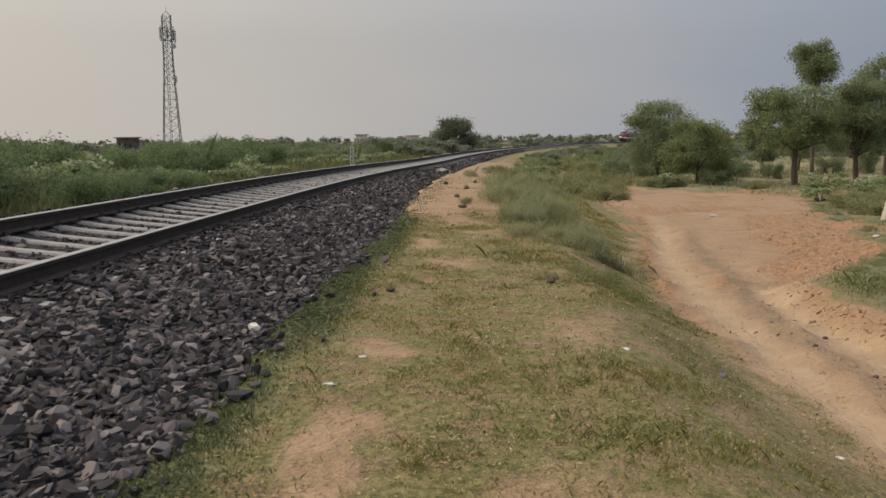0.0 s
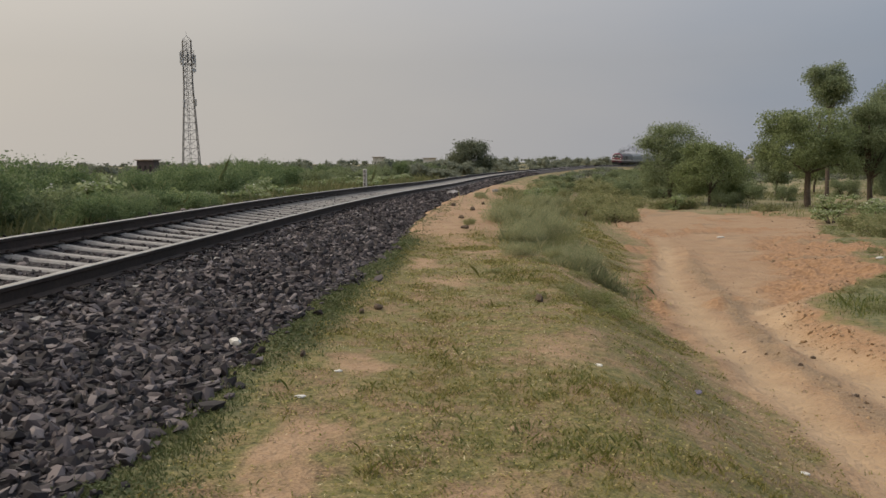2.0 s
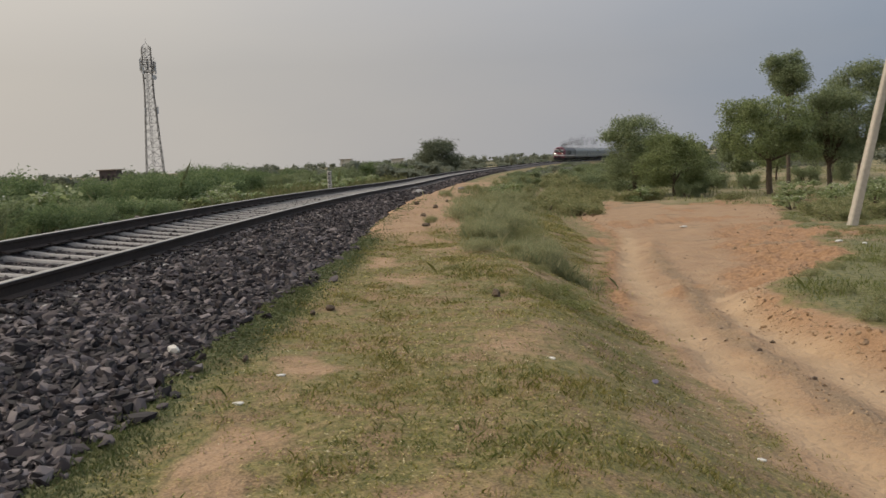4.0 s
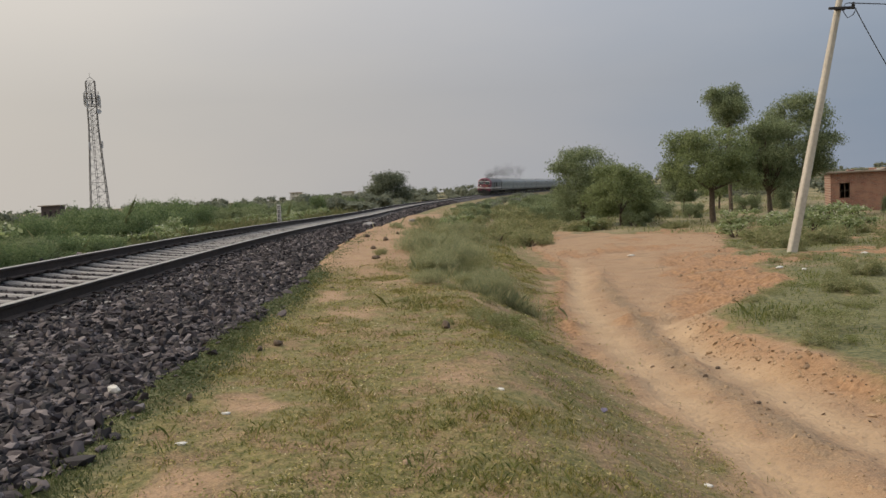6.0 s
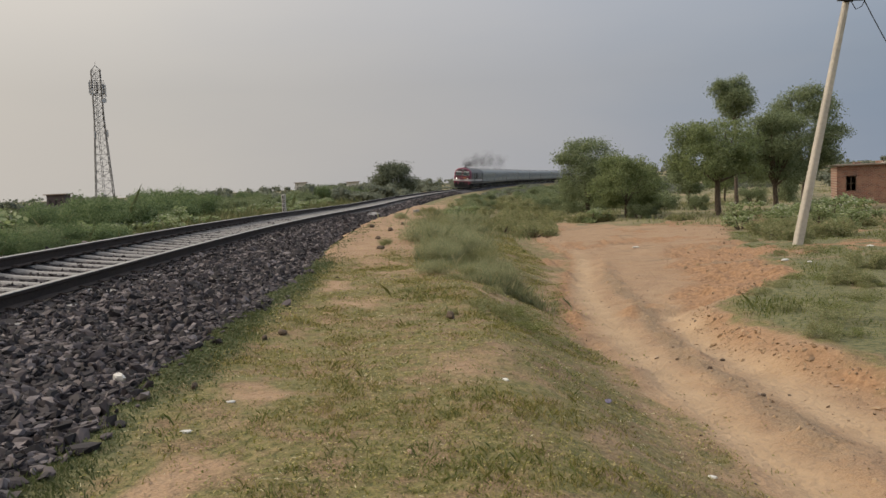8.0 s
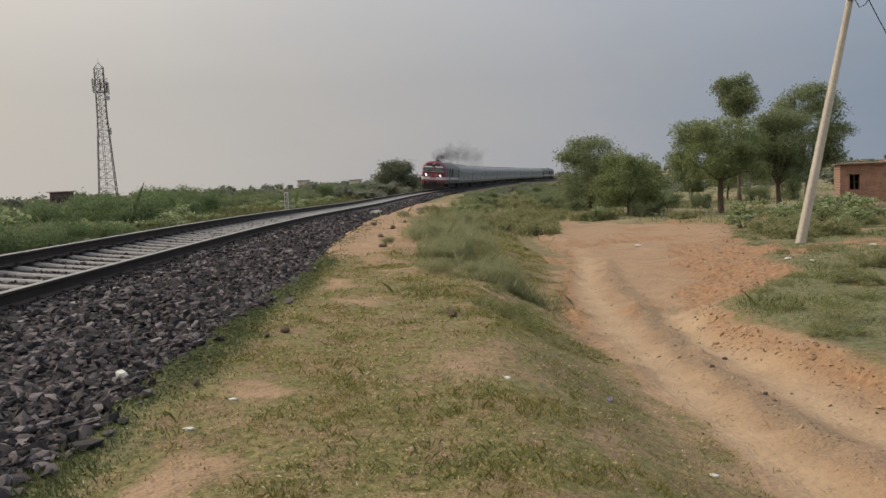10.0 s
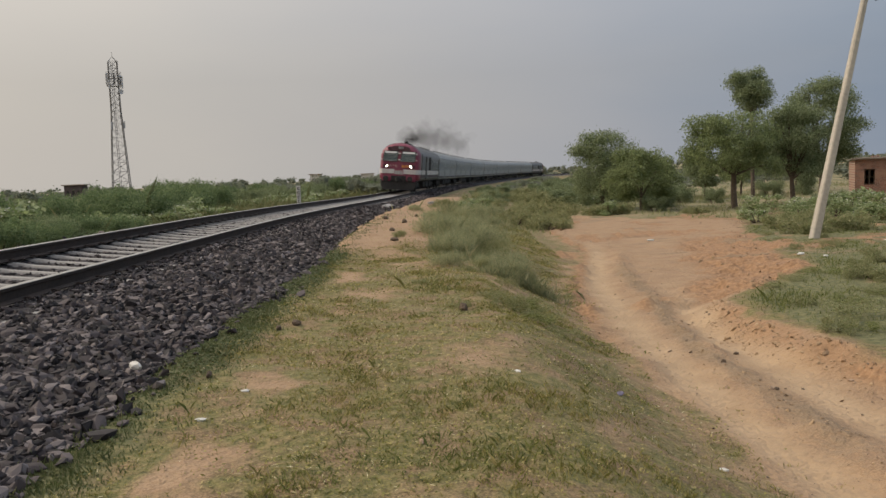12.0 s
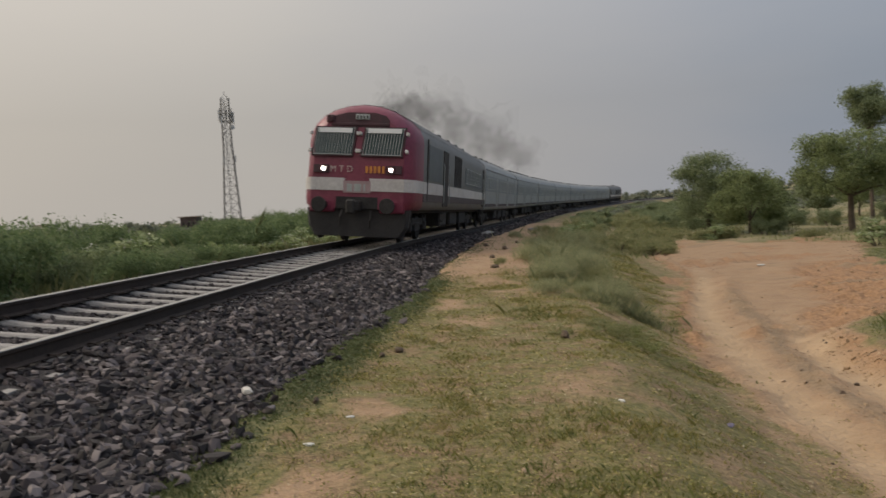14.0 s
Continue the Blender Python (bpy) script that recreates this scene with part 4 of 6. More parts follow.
    link("cattle_guard", gd.mesh("cattle_guard", GUARD), car, "dark grey cattle guard plate")
    for k in (-1, 1):
        p = Shape().box((k * 1.2, yf - 0.55, 0.28), (0.12, 0.3, 0.34), bevel=0.03)
        link("rail_guard", p.mesh("rail_guard", UNDER), car)
    end_gear(car, yf)
    end_gear(car, -yf)
    for x in (-1, 1):
        # thin upright near-black strip, set flat on the side behind the cab
        cd = Shape().box((x * 1.628, yc - 0.7, 2.25), (0.016, 0.2, 1.9))
        link("cab_rail_recess", cd.mesh("cab_rail_recess", UNDER), car)
        cabin = Shape().box((x * 1.6245, yc - 2.3, 2.5), (0.010, 2.7, 1.1))
        link("side_panel", cabin.mesh("side_panel", NAVY), car, "dark panel behind the cab")
        side_door(car, x, yc - 4.6, 1.2)
        back = Shape().box((x * 1.626, 0.7, 2.5), (0.014, 2.1, 1.2))
        grid = link("louvre_panel", back.mesh("louvre_panel", UNDER), car, "black grated opening")
        for i in range(7):
            lou = Shape().box((x * 1.64, -0.2 + i * 0.3, 2.5), (0.012, 0.05, 1.1), Matrix.Rotation(radians(8), 3, "X"))
            link("louvre", lou.mesh("louvre", GUARD), grid)
        for i in range(5):
            pane(car, "window", x, -2.4 - i * 1.3, 2.45, 0.85, 0.62, bars=4)
        side_door(car, x, -9.5, 0.8)
    underside(car)
    roof_fittings(car, -8, 1)
    ex = Shape().box((0, yf - 4.6, 4.02), (0.9, 1.5, 0.16), bevel=0.04).tube([(0, yf - 4.4, 4.05), (0, yf - 4.4, 4.28)], [0.16, 0.15], 12)
    link("exhaust", ex.mesh("exhaust", UNDER), car, "sooty exhaust stack")
    for y in (-7.0, 7.0):
        build_bogie(car, y, True)
    return car


def build_coach():
    car = thing("railway_coach", "pale blue-grey railway coach with a row of windows", "train car", group="train cars")
    yf = CAR_L / 2
    body = Shape().loft([ring(-yf), ring(yf)], False, False)
    strip_cap(body, ring(-yf))
    strip_cap(body, ring(yf))
    link("body", body.mesh("body", COACH_PAINT, True), car)
    roof = Shape().loft([[(x * 1.004, y, z + 0.012) for x, z in PROFILE if z > 3.3] for y in (-yf - 0.01, yf + 0.01)], False, False)
    link("roof", roof.mesh("roof", COACH_ROOF, True), car, "dusty pale grey roof")
    for x in (-1, 1):
        b = Shape().box((x * 1.6245, 0, 2.45), (0.010, 2 * yf - 0.1, 0.86))
        link("window_band", b.mesh("window_band", COACH_BAND), car)
        lowp = Shape().box((x * 1.6255, 0, 1.25), (0.010, 2 * yf - 0.1, 0.16))
        link("lower_panel", lowp.mesh("lower_panel", LOWER_GREY), car)
        g = Shape().box((x * 1.60, 0, 3.2), (0.05, 2 * yf, 0.05))
        link("gutter", g.mesh("gutter", COACH_ROOF), car)
        for y in (-8.6, -2.3, 4.6):
            side_door(car, x, y, 0.95, dark=False)
        for y in (-7.2, -6.1, -5.0, -3.9, -0.7, 0.4, 1.5, 2.6, 6.1, 7.2, 8.3, 9.3):
            pane(car, "window", x, y, 2.45, 0.78, 0.6)
    for k in (-1, 1):
        v = Shape().box((0, k * (yf + 0.17), 2.2), (1.1, 0.34, 2.2), bevel=0.05)
        link("gangway", v.mesh("gangway", UNDER), car)
    end_gear(car, yf)
    end_gear(car, -yf)
    underside(car)
    roof_fittings(car, -8, 9)
    for y in (-7.2, 7.2):
        build_bogie(car, y, False)
    return car


TRAIN = [build_power_car()]
TRAIN.append(build_coach())
for _k in range(CARS - 3):
    TRAIN.append(copy_thing(TRAIN[1], Matrix.Identity(4)))
TRAIN.append(copy_thing(TRAIN[0], Matrix.Identity(4)))
tagged(TRAIN[-1], "trailing diesel railcar with dark sides and a white band")


def smoke_material():
    m = bpy.data.materials.new("diesel_smoke")
    m.use_nodes = True
    nt = m.node_tree
    b = nt.nodes["Principled BSDF"]
    b.inputs["Base Color"].default_value, b.inputs["Roughness"].default_value = (0.06, 0.052, 0.05, 1), 1.0
    tr, mx = nt.nodes.new("ShaderNodeBsdfTransparent"), nt.nodes.new("ShaderNodeMixShader")
    mx.inputs[0].default_value = 0.032
    nt.links.new(tr.outputs[0], mx.inputs[1])
    nt.links.new(b.outputs[0], mx.inputs[2])
    nt.links.new(mx.outputs[0], nt.nodes["Material Output"].inputs[0])
    return m


SMOKE = smoke_material()


def build_smoke():
    """Soot as clouds of tiny flakes, thick over the stack and thin further back; y is forward, from the train's nose."""
    plume = thing("exhaust_smoke", "thin dark diesel smoke trailing over the train", "smoke", kind="stuff")
    rg = np.random.default_rng(77)
    puffs = [(-4.5, 4.3, 0.2, 0.35, 0.14, 700), (-5.4, 4.5, 0.32, 0.8, 0.2, 1700), (-7.4, 4.72, 0.46, 1.3, 0.27, 2600), (-10.4, 4.85, 0.6, 2.0, 0.34, 3000),
             (-15, 5.25, 0.8, 2.8, 0.5, 0), (-21.0, 5.5, 1.0, 3.6, 0.62, 0), (-30, 5.7, 1.2, 5.0, 0.75, 0), (-43, 5.9, 1.4, 7.0, 0.85, 0), (-62, 6.0, 1.6, 9.0, 0.9, 0)]
    for y, z, sx, sy, sz, n in puffs:
        r0 = 0.5 * math.sqrt(sy * sz)
        n = int((4.5 if y > -5 else 8.0 if y > -9 else 5.0 if y > -12 else 2.2) * 2 * math.pi * sy * sz / (1.3 * r0 * r0)) + 6
        V, F = [], []
        for i in range(n):
            c = Vector((rg.normal() * sx, y + rg.normal() * sy, z + rg.normal() * sz))
            c.z = max(c.z + 0.1 * math.sin(c.y * 1.7), 4.2)
            a = Vector(rg.normal(size=3)).normalized()
            b = a.cross(Vector(rg.normal(size=3))).normalized()
            r = r0 * rg.uniform(0.55, 1.3)
            k = len(V)
            for q in range(9):
                w = q * 2 * math.pi / 9
                p = c + (a * math.cos(w) + b * math.sin(w)) * r * rg.uniform(0.6, 1.2) + a.cross(b) * r * rg.normal(0, 0.15)
                V.append((p.x, p.y, max(p.z, 4.06)))
            V.append(tuple(c))
            F += [(k + q, k + (q + 1) % 9, k + 9) for q in range(9)]
        link("smoke_puff", raw_mesh("smoke_puff", V, F, SMOKE, True), plume)
    return plume


PLUME = build_smoke()


# ---- trees and bushes ----
def dome(rg, n, rx, ry, z0, z1, size):
    """Clumps of a spreading crown between two heights."""
    out = []
    for k in range(n):
        a, q = rg.uniform(0, 2 * math.pi), math.sqrt(rg.uniform(0, 1))
        t = rg.uniform(0, 1)
        w = math.sqrt(max(0.12, 1 - (abs(t - 0.4) / 0.78) ** 2))
        s = size * rg.uniform(0.65, 1.25)
        out.append((rx * q * w * math.cos(a) * 0.95, ry * q * w * math.sin(a) * 0.95, z0 + (z1 - z0) * t * 0.92 + 0.04 * (z1 - z0), s, s, s * 0.68))
    return out


def ball(rg, n, r, z, size):
    """Clumps of one round crown, a little flattened, centred z above the foot."""
    out = []
    for k in range(n):
        d = Vector(rg.normal(size=3)).normalized() * r * rg.uniform(0.3, 1.0)
        s = size * rg.uniform(0.7, 1.25)
        out.append((d.x, d.y, z + d.z * 0.92, s, s, s * 0.75))
    return out


def build_tree(label, at, trunk_h, trunk_r, crown, leaves, leaf, mat, seed, bend=0.15, category="tree"):
    """crown: clumps from dome(). Limbs run from the trunk's fork to the clumps."""
    rg = np.random.default_rng(seed)
    x, y = at
    z = gz(x, y)
    tree = thing("tree", label, category, Matrix.Translation((x, y, z - 0.05)))
    sh = Shape()
    top = Vector((bend, bend * 0.3, trunk_h))
    sh.tube([(0, 0, -0.1), (0.02, 0, 0.08), (bend * 0.3, 0.03, trunk_h * 0.45), top], [trunk_r * 1.5, trunk_r * 1.1, trunk_r * 0.95, trunk_r * 0.8], 9)
    for k in rg.choice(len(crown), min(len(crown), 11), replace=False):
        c = Vector(crown[k][:3])
        mid = top.lerp(c, 0.5) + Vector((rg.normal(0, 0.12), rg.normal(0, 0.12), 0.12))
        sh.tube([top - Vector((0, 0, 0.1)), mid, c], [trunk_r * 0.5, trunk_r * 0.28, trunk_r * 0.08], 6)
    link("trunk", sh.mesh("trunk", BARK, True), tree, "rough brown trunk and limbs")
    link("crown", leaf_mesh("crown", rg, crown, leaf, mat, leaves, long=2.6, shell=0.35), tree, "open feathery crown")
    return tree


def build_bush(name, label, category, seed, clumps, leaves, leaf, mat, stems=7, long=1.8, flowers=0):
    rg = np.random.default_rng(seed)
    b = thing(name, label, category)
    sh = Shape()
    for k in (rg.choice(len(clumps), min(stems, len(clumps)), replace=False) if stems else ()):
        c = Vector(clumps[k][:3])
        foot = Vector((c.x * 0.15, c.y * 0.15, -0.08))
        sh.tube([foot, foot.lerp(c, 0.5) + Vector((0, 0, 0.08)), c], [0.035, 0.022, 0.01], 5)
    if stems:
        link("branching_stem", sh.mesh("branching_stem", BARK), b)
    link("foliage", leaf_mesh("foliage", rg, clumps, leaf, mat, leaves, long=long, shell=0.35), b)
    if flowers:
        top = [c for c in clumps if c[2] > 0.55 * max(q[2] for q in clumps)]
        link("blossom", leaf_mesh("blossom", rg, [(c[0], c[1], c[2] + c[5] * 0.5, c[3] * 0.8, c[4] * 0.8, c[5] * 0.7) for c in top], leaf * 0.6, FLOWER, flowers, long=1.0), b, "pale whitish flower heads")["kind"] = "stuff"
    return b


FLOWER = island("pale_flower", [(0.42, 0.42, 0.34), (0.6, 0.58, 0.5)], 0.7)


def mound(rg, n, r, h, size):
    return [(r * math.sqrt(rg.uniform(0, 1)) * math.cos(a), r * math.sqrt(rg.uniform(0, 1)) * math.sin(a), h * rg.uniform(0.12, 0.85), size * rg.uniform(0.6, 1.2), size * rg.uniform(0.6, 1.2), size * rg.uniform(0.5, 0.95)) for a in rg.uniform(0, 2 * math.pi, n)]


def right_side_trees():
    rg = np.random.default_rng(5)
    T = build_tree
    T("acacia tree with a spreading green crown on a bare trunk", (18.8, 44.5), 2.0, 0.17, dome(rg, 90, 2.8, 2.4, 2.0, 5.3, 0.6), 30000, 0.056, LEAF_ACACIA, 1, 0.0)
    T("acacia tree with a dense dull green crown", (23.0, 46.2), 1.6, 0.15, dome(rg, 70, 2.0, 2.0, 1.6, 5.8, 0.64), 26000, 0.056, LEAF_DULL, 2, -0.1)
    T("tall acacia tree with feathery branches", (25.7, 48.2), 2.0, 0.17, dome(rg, 78, 2.1, 2.1, 2.2, 7.4, 0.63) + [(1.6, 0, 5.6, 0.8, 0.8, 0.5), (2.3, 0, 4.6, 0.8, 0.8, 0.5)], 28000, 0.056, LEAF_DULL, 3, 0.1)
    T("tall slender tree with a round crown above its neighbours", (26.6, 60.0), 6.2, 0.14, ball(rg, 70, 1.75, 8.05, 0.55), 17000, 0.063, LEAF_DULL, 4, 0.0)
    T("broad bushy thorn tree with dull brownish green crown", (12.75, 50.0), 1.0, 0.13, dome(rg, 78, 2.0, 2.0, 0.2, 4.7, 0.64), 26000, 0.053, LEAF_DULL, 5, 0.0)
    T("low bushy tree with green crown beside the sand", (14.0, 46.0), 0.9, 0.10, dome(rg, 62, 1.85, 1.7, 0.8, 3.5, 0.54), 19000, 0.053, LEAF_ACACIA, 6, 0.0)
    T("small young tree standing on dry grass", (22.9, 60.0), 1.4, 0.07, dome(rg, 31, 1.35, 1.3, 1.1, 3.1, 0.54), 5200, 0.079, LEAF_DULL, 7)
    T("young tree behind the acacias", (28.2, 66.0), 1.6, 0.08, dome(rg, 34, 1.9, 1.8, 1.3, 3.8, 0.63), 5600, 0.086, LEAF_ACACIA, 8)
    T("young thorn tree in the open scrub", (34.8, 70.0), 1.5, 0.08, dome(rg, 34, 2.0, 1.8, 1.3, 4.0, 0.63), 5600, 0.086, LEAF_DULL, 9)
    T("bushy tree on the far side of the scrub", (21.2, 66.0), 0.8, 0.08, dome(rg, 34, 1.8, 1.8, 0.6, 3.4, 0.63), 5600, 0.086, LEAF_ACACIA, 10)
    T("large dark tree standing alone near the curve", (0.95, 150.0), 1.6, 0.3, dome(rg, 80, 4.0, 3.4, 0.0, 5.6, 1.35), 22000, 0.14, LEAF_DARK, 11)


right_side_trees()


def scrub():
    rg = np.random.default_rng(44)
    FINE = [build_bush("bush", "dense dull green thorn bush", "bush", 100 + k, mound(rg, 16, 1.05, 1.7, 0.5), 8000, 0.042, LEAF_DULL, long=2.6) for k in range(4)]
    PALE = [build_bush("milkweed_shrub", "pale green broad-leaved milkweed shrub with whitish flowers", "shrub", 120 + k, mound(rg, 18, 0.75, 1.6, 0.30), 1000, 0.095, LEAF_PALE, 14, 1.6, 90) for k in range(3)]
    LOW = [build_bush("low_bush", "low grey-green scrub bush", "bush", 140 + k, mound(rg, 14, 0.95, 0.6, 0.34), 3600, 0.038, GRASS_DRY, long=2.8) for k in range(3)]
    DENSE = [build_bush("bush", "tall dense dark green bush beside the track", "bush", 160 + k, mound(rg, 22, 1.1, 1.75, 0.5), 11000, 0.036, LEAF_DENSE, long=2.8) for k in range(2)]
    used = set()

    def put(kind, k, x, y, scale, tall=1.0):
        ob = kind[k % len(kind)]
        m = Matrix.Translation((x, y, gz(x, y) - 0.03)) @ Matrix.Rotation(rg.uniform(0, 6.28), 4, "Z") @ Matrix.Diagonal((scale, scale, scale * tall, 1))
        if ob.name not in used:
            used.add(ob.name)
            ob.matrix_basis = m
            return ob
        return copy_thing(ob, m)

    # far side of the line
    for k in range(150):
        s = 7 + 125 * rg.uniform(0, 1) ** 1.35
        u = -6.4 - 13 * rg.uniform(0, 1) ** 1.5 - 0.05 * s
        p = beside(s, u)
        pale = rg.uniform() < (0.6 if 22 < s < 75 and u > -14 else 0.15 if s < 60 else 0.0)
        if pale:
            put(PALE, k, p.x, p.y, rg.uniform(0.95, 1.3), rg.uniform(0.52, 0.70))
        else:
            put(FINE if k % 3 else DENSE, k, p.x, p.y, rg.uniform(0.75, 1.2), rg.uniform(0.88, 1.18))
    for s, u, sc, kind in ((8.5, -6.3, 0.95, DENSE), (10.5, -6.4, 1.04, DENSE), (9.5, -7.9, 1.16, DENSE), (12.5, -6.8, 1.08, DENSE), (15, -7.0, 1.08, DENSE), (17.5, -7.4, 1.00, DENSE), (12, -8.4, 1.20, DENSE), (14, -8.8, 1.24, DENSE), (17, -9.4, 1.20, DENSE), (11, -10.2, 1.20, DENSE), (19.8, -8.0, 1.1, FINE), (21, -7.2, 0.95, FINE),
                           (20.5, -10.2, 0.6, PALE), (25.5, -8.6, 1.35, PALE), (24, -6.4, 0.8, FINE), (28.5, -6.0, 0.75, FINE), (23, -10.5, 1.12, DENSE), (27, -11, 1.16, DENSE), (32, -9.5, 0.91, DENSE), (38, -10.5, 1.00, DENSE)):
        p = beside(s, u)
        put(kind, int(rg.integers(0, 4)), p.x, p.y, sc, 2.3 if s == 20.5 else 1.0)
    for k in range(26):
        s, u = (rg.uniform(30, 46), rg.uniform(-9.5, -6.2)) if k < 15 else (rg.uniform(60, 82), rg.uniform(-10.0, -6.0))
        p = beside(s, u)
        put(PALE, k, p.x, p.y, rg.uniform(1.05, 1.3), rg.uniform(0.65, 0.9))
    for s, u, sc in ((22.5, -5.6, 0.62), (24.5, -5.8, 0.66), (26.5, -5.7, 0.6), (20.5, -5.9, 0.7), (28.5, -5.8, 0.55)):
        p = beside(s, u)
        put(DENSE, int(s), p.x, p.y, sc, 0.85)
    # thick scrub on the near side of the line, hiding the rails further round the curve
    for k in range(85):
        s = 46 + 130 * rg.uniform(0, 1) ** 1.3
        u = 6.0 + (8 + 0.12 * s) * rg.uniform(0, 1)
        p = beside(s, u)
        if p.y < 49 and p.x > 6.3:
            continue
        z = gz(p.x, p.y)
        sc = rg.uniform(0.8, 1.35)
        top = float(line_z(s)) + rg.uniform(-0.05, 0.35) + 0.25 * float(smooth(9, 18, u))
        put(PALE if rg.uniform() < 0.12 and s < 80 else FINE, k, p.x, p.y, sc, (top - z) / (2.05 * sc))
    # near side, between the line and the sand, and by the pole
    for x, y, sc, kind in ((4.3, 42, 0.65, PALE), (3.6, 40, 0.5, PALE), (5.2, 34.5, 0.9, LOW), (6.2, 33, 1.0, LOW), (5.0, 44, 1.0, LOW), (7.0, 36, 1.02, LOW), (8.0, 40, 1.10, LOW), (6.4, 41, 1.02, LOW), (7.6, 46, 1.1, LOW), (9.4, 47, 1.02, LOW), (6.0, 50, 1.02, LOW), (8.6, 54, 1.19, LOW),
                           (10.6, 55, 1.19, LOW), (12.5, 60, 1.27, LOW), (9.5, 64, 1.19, LOW), (13.5, 70, 1.27, LOW), (8.2, 50, 1.10, LOW), (11.0, 66, 1.36, LOW), (14.5, 76, 1.36, LOW), (10.2, 72, 1.27, LOW), (7.2, 62, 1.10, LOW), (16.0, 84, 1.53, LOW), (12.4, 80, 1.44, LOW), (5.0, 52, 0.9, LOW), (6.2, 58, 1.02, LOW), (11.3, 43, 0.85, PALE), (12.0, 43.2, 0.8, LOW), (10.6, 43.4, 0.8, LOW), (14.3, 44.5, 0.75, FINE), (15.6, 41.3, 0.7, LOW), (15.0, 41.0, 0.5, LOW),
                           (14.6, 32.0, 0.7, PALE), (16.0, 31.5, 0.75, PALE), (17.5, 33.5, 0.9, PALE), (15.2, 29.0, 1.0, LOW), (13.6, 27.4, 0.9, LOW), (14.2, 25.0, 0.85, LOW), (17.0, 28.5, 0.75, PALE), (18.4, 30.0, 0.9, LOW), (12.6, 24.4, 0.7, LOW), (19.5, 36.0, 0.7, FINE), (17.6, 38.5, 0.9, PALE), (21.0, 38.0, 0.6, FINE),
                           (19.2, 34.5, 0.8, PALE), (20.4, 35.5, 0.95, PALE), (21.6, 36.6, 1.05, PALE), (20.9, 34.0, 0.95, PALE), (18.6, 25.8, 1.05, PALE), (20.2, 28.0, 1.05, PALE), (16.6, 24.2, 0.8, LOW), (22.0, 30.5, 1.1, PALE), (19.0, 23.0, 0.9, FINE), (24.6, 36.0, 0.8, PALE), (30.6, 46.5, 0.6, FINE), (10.0, 15.6, 0.4, LOW), (8.2, 13.2, 0.4, LOW),
                           (20.5, 52.0, 0.8, FINE), (17.8, 54.0, 0.6, FINE), (22.5, 56.5, 0.7, LOW), (27.0, 58.0, 1.0, FINE), (31.0, 61.0, 1.0, FINE)):
        put(kind, int(rg.integers(0, 4)), x, y, sc, rg.uniform(0.85, 1.1))


scrub()


def weeds():
    """Low leafy weeds on the grass bank, the verge and round the pole."""
    rg = np.random.default_rng(47)
    kinds = [build_bush("weed_clump", "low clump of leafy green weeds in the grass", "weeds", 180 + k, mound(rg, 12, 0.30, 0.24, 0.10), 1700, 0.013, mat, 0, 1.9, fl) for k, (mat, fl) in enumerate(((GRASS_GREEN, 40), (GRASS_DRY, 0), (GRASS_DRY, 30)))]
    spots = [(1.95, 10.1, 0.9, 0), (2.15, 9.7, 1.0, 1), (1.75, 9.75, 0.8, 2), (2.0, 9.2, 0.85, 0), (2.2, 8.8, 0.7, 1), (1.6, 10.3, 0.8, 2), (1.15, 9.6, 0.5, 1), (2.3, 10.6, 0.8, 2), (0.7, 11.5, 0.6, 2), (2.3, 11.4, 0.8, 2), (2.05, 12.2, 0.9, 2), (1.5, 13.0, 0.7, 2)]
    for k in range(60):
        y = 7.5 + 19 * rg.uniform(0, 1) ** 1.2
        spots.append((float(verge(y)) + 0.25 + 6 * rg.uniform(0, 1) ** 1.4, y, rg.uniform(0.5, 1.3), (1, 2, 0, 2)[k % 4]))
    done = set()
    for x, y, sc, j in spots:
        m = Matrix.Translation((x, y, gz(x, y) - 0.01)) @ Matrix.Rotation(rg.uniform(0, 6.28), 4, "Z") @ Matrix.Diagonal((sc, sc, sc * rg.uniform(0.6, 1.0), 1))
        if j in done:
            copy_thing(kinds[j], m)
        else:
            done.add(j)
            kinds[j].matrix_basis = m


weeds()


